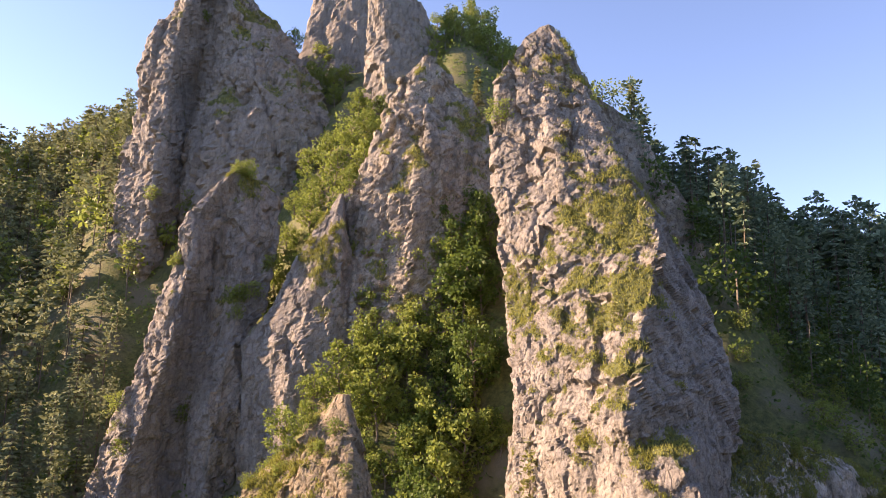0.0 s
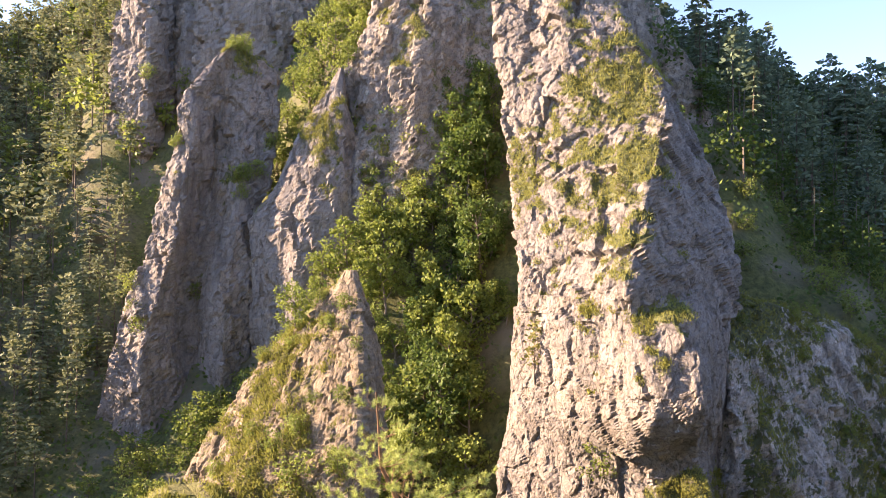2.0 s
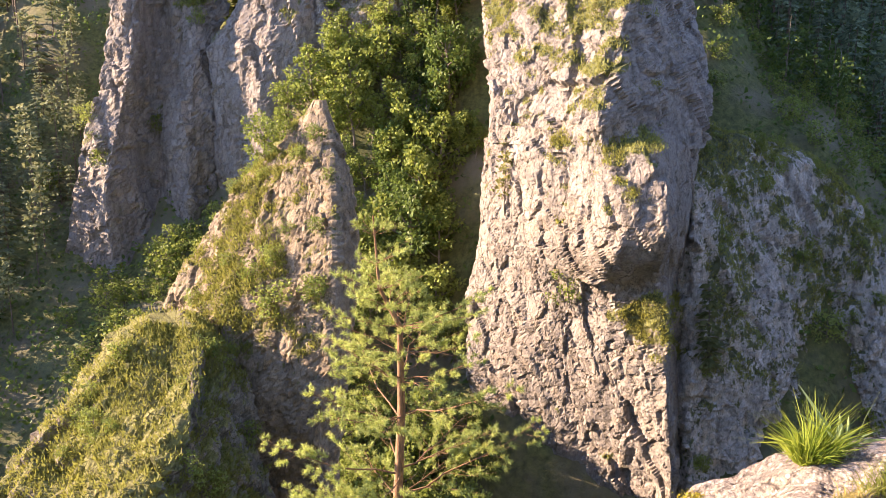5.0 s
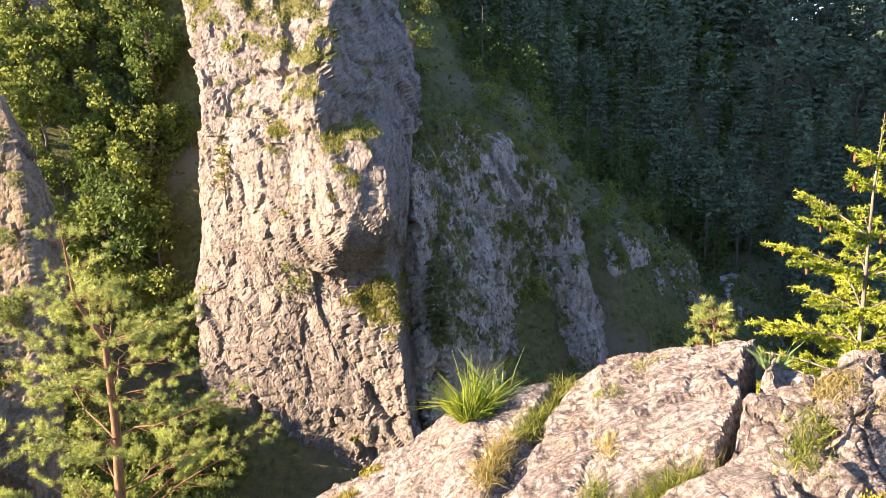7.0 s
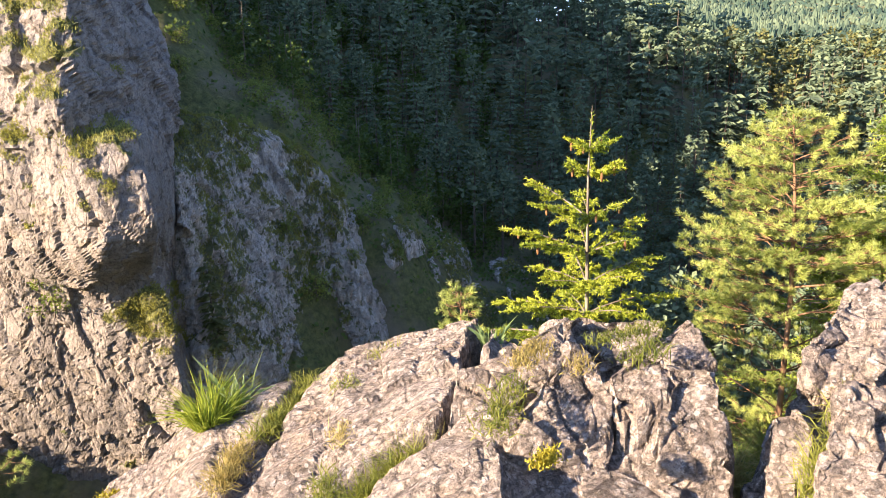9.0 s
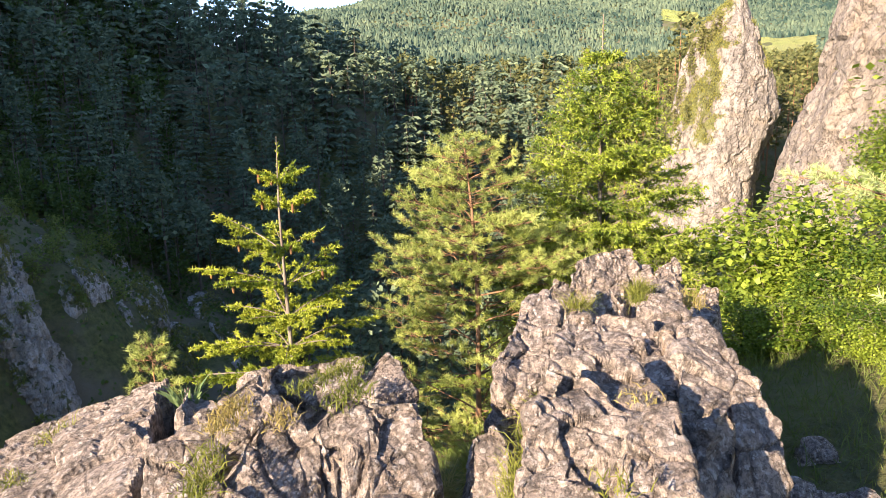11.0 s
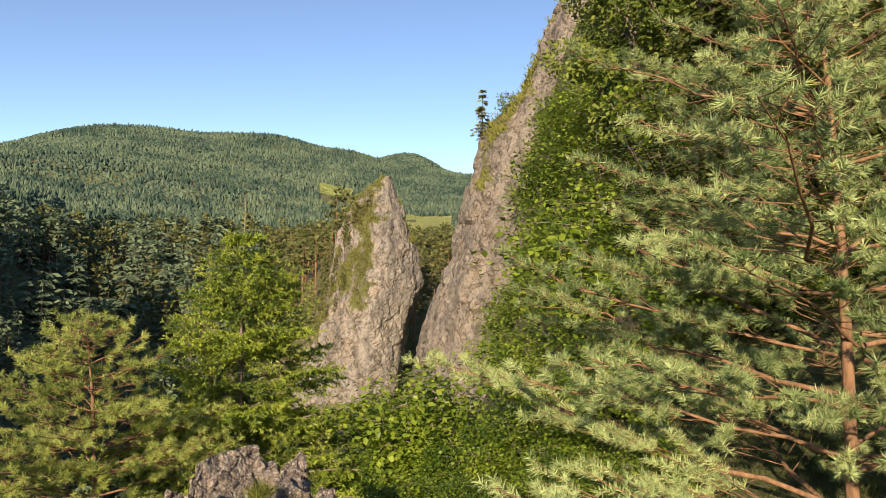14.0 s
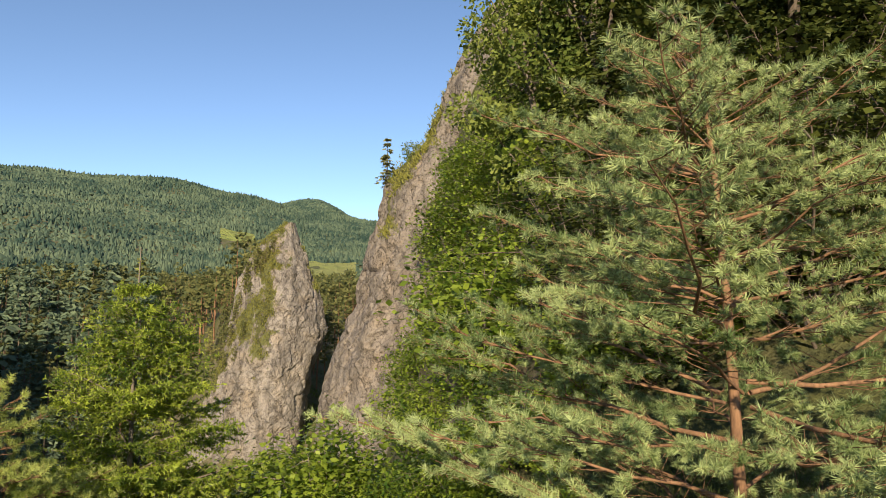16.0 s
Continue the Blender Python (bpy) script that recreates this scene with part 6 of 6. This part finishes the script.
def spruce_near(name, label, at, height, spread, whorls, seed, mat, bare=0.0, thick=0.016, twig=0.20, needle=0.02, per=330, taper=0.75):
    """Young spruce: whorled boughs, flat sprays of twigs set with short needles. per: needles to a metre of twig."""
    r = np.random.default_rng(seed)
    top = thing(name, label, "tree", at=at)
    part("trunk", tube([(0, 0, -0.3), (0.01, 0, height * 0.4), (-0.01, 0.01, height * 0.8), (0, 0, height)], np.array((1, 0.8, 0.4, 0.12)) * thick * height * 0.5, 8), BARK_GREY, top, smooth=True)

    def brush(b, w, ln):
        n = np.maximum(5, (ln * per).astype(int))
        pick = np.repeat(np.arange(len(b)), n)
        base = b[pick] + w[pick] * ln[pick][:, None] * r.uniform(0, 1, (len(pick), 1))
        way = w[pick] * 0.8 + unit(r.normal(size=base.shape))
        return slivers(base, way, needle * r.uniform(0.8, 1.25, len(base)), needle * 0.42, r)

    for k in range(whorls):
        s = (k + r.uniform(0.1, 0.7)) / whorls
        h = height * (bare + (0.93 - bare) * s)
        n = int(r.integers(4, 7)) + (2 if spread > 1.2 else 0)
        a0 = r.uniform(0, 6.28)
        for j in range(n):
            a = a0 + j * 6.28 / n + r.normal() * 0.25
            out = np.array([math.cos(a), math.sin(a), 0])
            ln = (spread * (1 - s) ** taper + 0.07) * r.uniform(0.5, 1.15)
            line, side = bough_line((0, 0, h), out, ln, 0.2 + 0.6 * s + r.normal() * 0.08, 0.35 - 0.2 * s)
            bs, ws, ls = [line[-3]], [line[-1] - line[-3]], [np.linalg.norm(line[-1] - line[-3]) + 0.04]
            steps = max(3, int(ln / 0.06))
            for q in range(steps):
                u = 0.1 + 0.9 * (q + r.random() * 0.5) / steps
                p = np.array([np.interp(u, np.linspace(0, 1, 7), line[:, c]) for c in range(3)])
                for sg in (-1, 1):
                    tl = twig * (1.2 - 0.8 * u) * r.uniform(0.6, 1.2) * min(1, ln / 0.5 + 0.3)
                    w = unit(out * r.uniform(0.5, 1.0) + side * sg * r.uniform(0.5, 1.0) + (0, 0, -0.3 + 0.45 * s + r.normal() * 0.18))
                    bs.append(p)
                    ws.append(w)
                    ls.append(tl)
                    for v in range(int(tl / 0.055)):
                        bs.append(p + w * tl * (0.3 + 0.2 * v))
                        ws.append(w * 0.7 + out * 0.4 * r.random() + unit(r.normal(size=3)) * 0.6)
                        ls.append(tl * 0.38)
            bs, ws, ls = np.array(bs), unit(np.array(ws)), np.array(ls)
            if 0.5 < s < 0.95:
                TIPS.setdefault(top.name, []).append(line[-2])
            bough = part("bough", joined([tube(line, np.linspace(0.008, 0.003, 7) * (0.35 + ln), 5)] + [tube([p0, p0 + w0 * l0 * 0.95], (0.0028, 0.0015), 3) for p0, w0, l0 in zip(bs, ws, ls) if l0 > 0.1]), BARK_GREY, top, smooth=True)
            part("needles", brush(bs, ws, ls), mat, bough)
    lead = np.array([[0, 0, height * 0.84]])
    part("leader", brush(lead, np.array([[0, 0, 1.0]]), np.array([height * 0.14])), mat, top)
    return top


def pine_near(name, label, at, spine, reach, whorls, seed, mat, low=0.0, thick=0.055, needle=0.05, dense=60, forks=0.075, tufts=0.065):
    """Scots pine: crooked orange boughs that fork into shoots, each shoot with brushes of needles. reach: bough length from
    the lowest whorl to the top; forks, tufts: metres between the side shoots and between their brushes."""
    r = np.random.default_rng(seed)
    spine = np.array(spine, float) - np.array(at)
    top = thing(name, label, "tree", at=at)
    fine = np.linspace(0, 1, 16)
    key = np.linspace(0, 1, len(spine))
    line = np.stack([np.interp(fine, key, spine[:, c]) for c in range(3)], 1)
    part("trunk", tube(line, np.linspace(1, 0.14, 16) ** 1.1 * thick, 10), BARK_PINE, top, smooth=True)
    reach = np.array(reach, float)
    for k in range(whorls):
        s = low + (1 - low) * (k + r.uniform(0.15, 0.6)) / whorls
        root = np.array([np.interp(s, fine, line[:, c]) for c in range(3)])
        full = float(np.interp((s - low) / (1 - low), np.linspace(0, 1, len(reach)), reach))
        n = int(r.integers(5, 7))
        a0 = r.uniform(0, 6.28)
        for j in range(n):
            a = a0 + j * 6.28 / n + r.normal() * 0.3
            out = np.array([math.cos(a), math.sin(a), 0])
            ln = full * r.uniform(0.6, 1.12)
            bl, side = bough_line(root, out, ln, 0.05 + 0.35 * s + r.normal() * 0.10, 0.02)
            bl = bl + np.cumsum(r.normal(size=bl.shape) * 0.02 * ln, 0) + np.linspace(0, 1, 7)[:, None] ** 2 * (0, 0, 0.10 * ln)
            wood = [tube(bl, np.linspace(0.009, 0.002, 7) * (0.3 + ln * 0.7), 6)]
            tips, ways = [bl[-1]], [bl[-1] - bl[-2]]
            count = max(3, int(ln / forks))
            for q in range(count):
                u = 0.15 + 0.85 * (q + r.random() * 0.8) / count
                p = np.array([np.interp(u, np.linspace(0, 1, 7), bl[:, c]) for c in range(3)])
                w = unit(out * r.uniform(0.4, 1.0) + side * (1 if q % 2 else -1) * r.uniform(0.4, 1.0) + (0, 0, r.uniform(-0.1, 0.45)))
                fl = (0.36 * ln * (1.15 - u) + 1.1 * tufts) * r.uniform(0.5, 1.2)
                fk = np.stack([p, p + w * fl * 0.5, p + w * fl + (0, 0, 0.12 * fl)])
                wood.append(tube(fk, (0.004, 0.003, 0.002), 3))
                m = max(1, int(fl / tufts))
                for v in range(m):
                    uu = 0.45 + 0.55 * (v + 0.7) / m
                    way = w * 0.7 + side * r.normal() * 0.5 + (0, 0, r.uniform(0.1, 0.8))
                    b = p + w * fl * uu
                    tips.append(b + unit(way) * 0.03)
                    ways.append(way)
                    wood.append(tube([b, b + unit(way) * needle], (0.002, 0.0015), 3))
            bough = part("bough", joined(wood), BARK_PINE, top, smooth=True)
            tips, ways = np.array(tips), unit(np.array(ways))
            sl = needle * r.uniform(0.5, 1.0, len(tips))
            pick = np.repeat(np.arange(len(tips)), dense)
            u = np.tile(np.linspace(0.0, 1, dense), len(tips))[:, None]
            base = tips[pick] + ways[pick] * sl[pick][:, None] * u
            way = ways[pick] * (0.35 + 0.6 * u) + unit(np.cross(ways[pick], r.normal(size=base.shape)))
            part("needles", slivers(base, way, needle * r.uniform(0.75, 1.15, len(base)), needle * 0.085, r), mat, bough)
    return top


pine_near("pine_tree", "young pine with orange bark and blue-green needle brushes", (4.34, -2.80, -2.0),
          ((4.34, -2.80, -2.0), (4.36, -2.78, -1.25), (4.38, -2.75, -0.5), (4.41, -2.71, 0.25), (4.43, -2.66, 0.85), (4.45, -2.63, 1.28), (4.51, -2.53, 1.58), (4.57, -2.42, 1.80)),
          (2.5, 2.4, 1.9, 1.4, 0.9, 0.42, 0.12), 15, 61, NEEDLE_PINE, low=0.10, thick=0.045, dense=42, needle=0.056)
pine_near("pine_tree", "bushy young pine with two tops beside the spruces", (6.20, 2.20, -3.6),
          ((6.2, 2.2, -3.6), (6.2, 2.19, -1.9), (6.17, 2.22, -1.1), (6.14, 2.28, -0.45)), (1.15, 1.15, 0.9, 0.5, 0.12), 18, 62, NEEDLE_PINE2, thick=0.03, dense=44, forks=0.06, tufts=0.055)
pine_near("pine_tree", "open-crowned pine growing from the gorge below the viewpoint", (0.35, 11.2, -8.5),
          ((0.35, 11.2, -8.5), (0.45, 11.2, -6.6), (0.52, 11.2, -4.9), (0.5, 11.2, -3.6), (0.2, 11.22, -3.0), (0.12, 11.22, -1.9)), (1.9, 2.2, 1.9, 1.2, 0.6, 0.2), 12, 63, NEEDLE_PINE2, thick=0.10, needle=0.085, dense=42, forks=0.11, tufts=0.10)
pine_near("pine_sapling", "tiny yellow-green pine sapling behind the flat outcrop", (3.28, 3.17, -1.85),
          ((3.28, 3.17, -1.85), (3.28, 3.17, -1.62), (3.29, 3.18, -1.46)), (0.12, 0.11, 0.05), 5, 64, NEEDLE_PINE2, thick=0.006, needle=0.035, dense=34, forks=0.03, tufts=0.03)
spruce_near("spruce_tree", "slim young spruce with cones behind the flat outcrop", (4.25, 2.88, -2.7), 2.36, 0.84, 9, 65, NEEDLE_SPRUCE, bare=0.10, needle=0.025, per=420, twig=0.17)
spruce_near("spruce_tree", "bushy young spruce with a tall bare leader", (7.53, 1.35, -3.9), 4.5, 2.1, 21, 66, NEEDLE_SPRUCE2, twig=0.34, needle=0.036, per=115, taper=0.95)


def cones():
    """Cones hang from the upper boughs of the slim spruce."""
    r = np.random.default_rng(67)
    d, f = cube_sphere(7)
    shape = d * (0.010, 0.010, 0.032)
    me = mesh_of("cone", shape, f, True)
    me.materials.append(CONE)
    spruce = [o for o in bpy.data.objects if o.name.startswith("spruce_tree") and o.parent is None][0]
    tips = TIPS[spruce.name]
    for k in r.permutation(len(tips))[:16]:
        ob = new("cone", me)
        ob.parent = spruce
        ob.location = tips[k] - np.array([0, 0, 0.036]) + r.normal(size=3) * (0.01, 0.01, 0)


CONE = bark("spruce_cone_scales", (0.14, 0.07, 0.03), (0.24, 0.14, 0.06), 40)
cones()


# ---- broad-leaved thicket on the slope beside the viewpoint ----
def leafy_bush(seed, height, spread, stems, leaves, leaf):
    """Many stems from one foot, with broad leaves in sprays."""
    r = np.random.default_rng(seed)
    wood, cs = [], []
    for k in range(stems):
        a = k * 2.4 + r.normal() * 0.3
        end = np.array([math.cos(a), math.sin(a), 0]) * spread * r.uniform(0.3, 1.0) + (0, 0, height * r.uniform(0.55, 1.0))
        line = wobble(r, (r.normal() * 0.05, r.normal() * 0.05, -0.2), end, 6, 0.02 * height)
        wood.append(tube(line, np.linspace(0.007, 0.002, 6) * height, 5))
        for s in (0.35, 0.5, 0.65, 0.8, 0.95):
            p = np.array([np.interp(s, np.linspace(0, 1, 6), line[:, c]) for c in range(3)])
            tip = p + r.normal(size=3) * (0.3, 0.3, 0.12) * spread
            wood.append(tube([p, (p + tip) / 2 + (0, 0, 0.03), tip], (0.004 * height, 0.003 * height, 0.0015 * height), 4))
            cs += [p * 0.4 + tip * 0.6, tip]
    cs = np.array(cs)
    pick = r.integers(0, len(cs), leaves)
    where = cs[pick] + r.normal(size=(leaves, 3)) * (0.17, 0.17, 0.11) * spread
    way = unit(r.normal(size=(leaves, 3)) * (1, 1, 0.35) + (0, 0, -0.25))
    side = np.cross(way, (0, 0, 1)) + r.normal(size=(leaves, 3)) * 0.35
    ln = leaf * r.uniform(0.6, 1.2, leaves)
    return joined(wood), blades(where, way, side, ln, ln * 0.8)


r5 = np.random.default_rng(81)
HAZELS = tree_kind("hazel_bush", [leafy_bush(s, 2.2, 1.3, 14, 5200, 0.135) for s in (82, 83)], BARK_GREY, LEAF_BRIGHT, "hazel bush with broad yellow-green leaves beside the outcrop", "shrub", "bushes on the slope")
THICKET = tree_kind("leafy_shrub", [leafy_bush(s, 2.6, 1.6, 12, 1700, 0.19) for s in (84, 85, 86)], BARK_GREY, LEAF_BRIGHT, "dense leafy shrub covering the slope", "shrub", "bushes on the slope")
MAPLES = tree_kind("broadleaf_tree", [broadleaf_shape(s, 8.5, 2.6, 8000, 0.17) for s in (87, 88)], BARK_GREY, LEAF_LIGHT, "deep green broadleaf tree leaning from the cliff foot", "tree", "trees on the slope")
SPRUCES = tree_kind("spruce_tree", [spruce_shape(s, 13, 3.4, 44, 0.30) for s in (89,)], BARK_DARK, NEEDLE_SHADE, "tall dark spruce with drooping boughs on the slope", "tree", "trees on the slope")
for b, d, s in ((91, 8.0, 0.5), (93.5, 7.2, 0.5), (96, 8.0, 0.55), (98.5, 7.0, 0.5), (101, 8.0, 0.65), (103.5, 7.2, 0.6), (98, 9.5, 0.7), (106, 8.4, 0.8), (109, 7.4, 0.6), (111, 8.8, 0.95), (89, 9.6, 0.5), (115, 9.0, 1.0), (120, 9.6, 1.0), (90.5, 6.2, 0.42), (93, 5.8, 0.40), (95.5, 6.4, 0.45), (98, 6.0, 0.42), (101, 6.3, 0.5), (104, 5.9, 0.45)):
    plant_polar(HAZELS, b, d, None, s)
for x, y in scatter(r5, 95, 94.5, 136, 13, 30, 1.3, lambda b, r: b > np.interp(r, [10, 20, 30], [98, 100, 103])):
    plant(THICKET, x, y, ground_at(x, y)[0] - 0.1, r5.uniform(0.6, 1.15), r5, 8)
for x, y in scatter(r5, 60, 98.5, 114, 24, 44, 1.9, lambda b, r: b > 96.5 + 0.42 * np.degrees(np.arctan2(ground_at(*polar(b, r)[:, :2].T) + 2.0, r))):
    plant(THICKET, x, y, ground_at(x, y)[0] - 0.1, r5.uniform(0.7, 1.2), r5, 8)
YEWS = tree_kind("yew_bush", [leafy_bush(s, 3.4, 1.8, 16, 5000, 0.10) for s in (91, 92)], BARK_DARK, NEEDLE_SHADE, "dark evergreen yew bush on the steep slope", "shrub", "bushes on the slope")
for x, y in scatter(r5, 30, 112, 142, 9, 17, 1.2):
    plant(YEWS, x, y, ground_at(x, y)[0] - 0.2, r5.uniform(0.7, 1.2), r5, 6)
for b, d, s in ((108.5, 18, 0.7), (112, 17, 0.8), (115, 19, 0.95), (107.5, 23, 0.6), (112, 25, 0.95), (114.5, 28, 1.0)):
    plant_polar(MAPLES, b, d, None, s)
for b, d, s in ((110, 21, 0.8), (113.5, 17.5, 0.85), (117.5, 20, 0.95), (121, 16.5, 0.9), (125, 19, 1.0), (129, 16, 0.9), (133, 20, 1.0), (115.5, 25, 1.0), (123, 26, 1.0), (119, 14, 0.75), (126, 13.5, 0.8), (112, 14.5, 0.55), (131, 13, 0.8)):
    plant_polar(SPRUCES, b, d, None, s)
for b, d, size in ((100.6, 24, 0.9), (101.8, 26, 1.0), (99.6, 27, 0.9), (103.2, 25, 1.0), (102.4, 21, 0.9), (104.4, 22, 0.9), (105.6, 26, 1.1), (101, 30, 1.1), (103, 31, 1.1), (98.6, 31, 0.9), (105, 33, 1.2)):
    plant_polar(THICKET, b, d, None, size)
for b, d, z, size in ((101.4, 25, -5.0, 1.2), (102.3, 25, -4.6, 1.3), (103.2, 25, -4.4, 1.3), (102.8, 26, -3.2, 1.3), (104.0, 25.5, -3.6, 1.3), (101.8, 24, -5.6, 1.2)):
    plant_polar(THICKET, b, d, z, size)
for b, d, size in ((100.5, 15, 0.5), (101.5, 16.5, 0.6), (102.5, 15.5, 0.6), (103.5, 17, 0.7), (104.5, 15.5, 0.7), (102, 18.5, 0.7), (103.2, 19.5, 0.8), (105.5, 18, 0.8), (101, 13.5, 0.45), (103, 13, 0.5), (100.2, 17.5, 0.6)):
    plant_polar(THICKET, b, d, None, size)
for b, d, size in ((124, 10, 0.8), (127, 9.5, 0.75), (130, 10.5, 0.8), (126, 12, 0.9), (129, 13, 1.0), (121, 10.5, 0.8), (118, 11, 0.8)):
    plant_polar(YEWS, b, d, None, size)
for b, d, size in ((96, 5.3, 0.3), (99, 5.0, 0.3), (103, 5.2, 0.35), (107, 5.0, 0.35), (98, 4.95, 0.26), (102, 4.9, 0.28), (105, 4.75, 0.26), (108, 4.8, 0.3), (110, 5.3, 0.36), (104, 4.45, 0.17), (99.5, 4.4, 0.14), (109, 4.4, 0.18), (112, 4.9, 0.3)):
    plant_polar(HAZELS, b, d, None, size)
tagged(part("dead_twig", tube(((3.76, -0.82, -1.31), (3.74, -0.87, -1.43), (3.73, -0.93, -1.51), (3.7, -1.04, -1.59), (3.69, -1.07, -1.66)), (0.003, 0.004, 0.006, 0.008, 0.009), 5), BARK_GREY, None, smooth=True), "thin bare dead twig standing in the grass", "twig")
for b, d, size in ((14, 50, 1.2), (16, 54, 1.3), (18, 52, 1.2), (20, 55, 1.4), (22, 53, 1.2), (24, 56, 1.3), (12, 55, 1.3), (17, 47, 1.1)):
    plant_polar(SHRUBS, b, d, None, size)
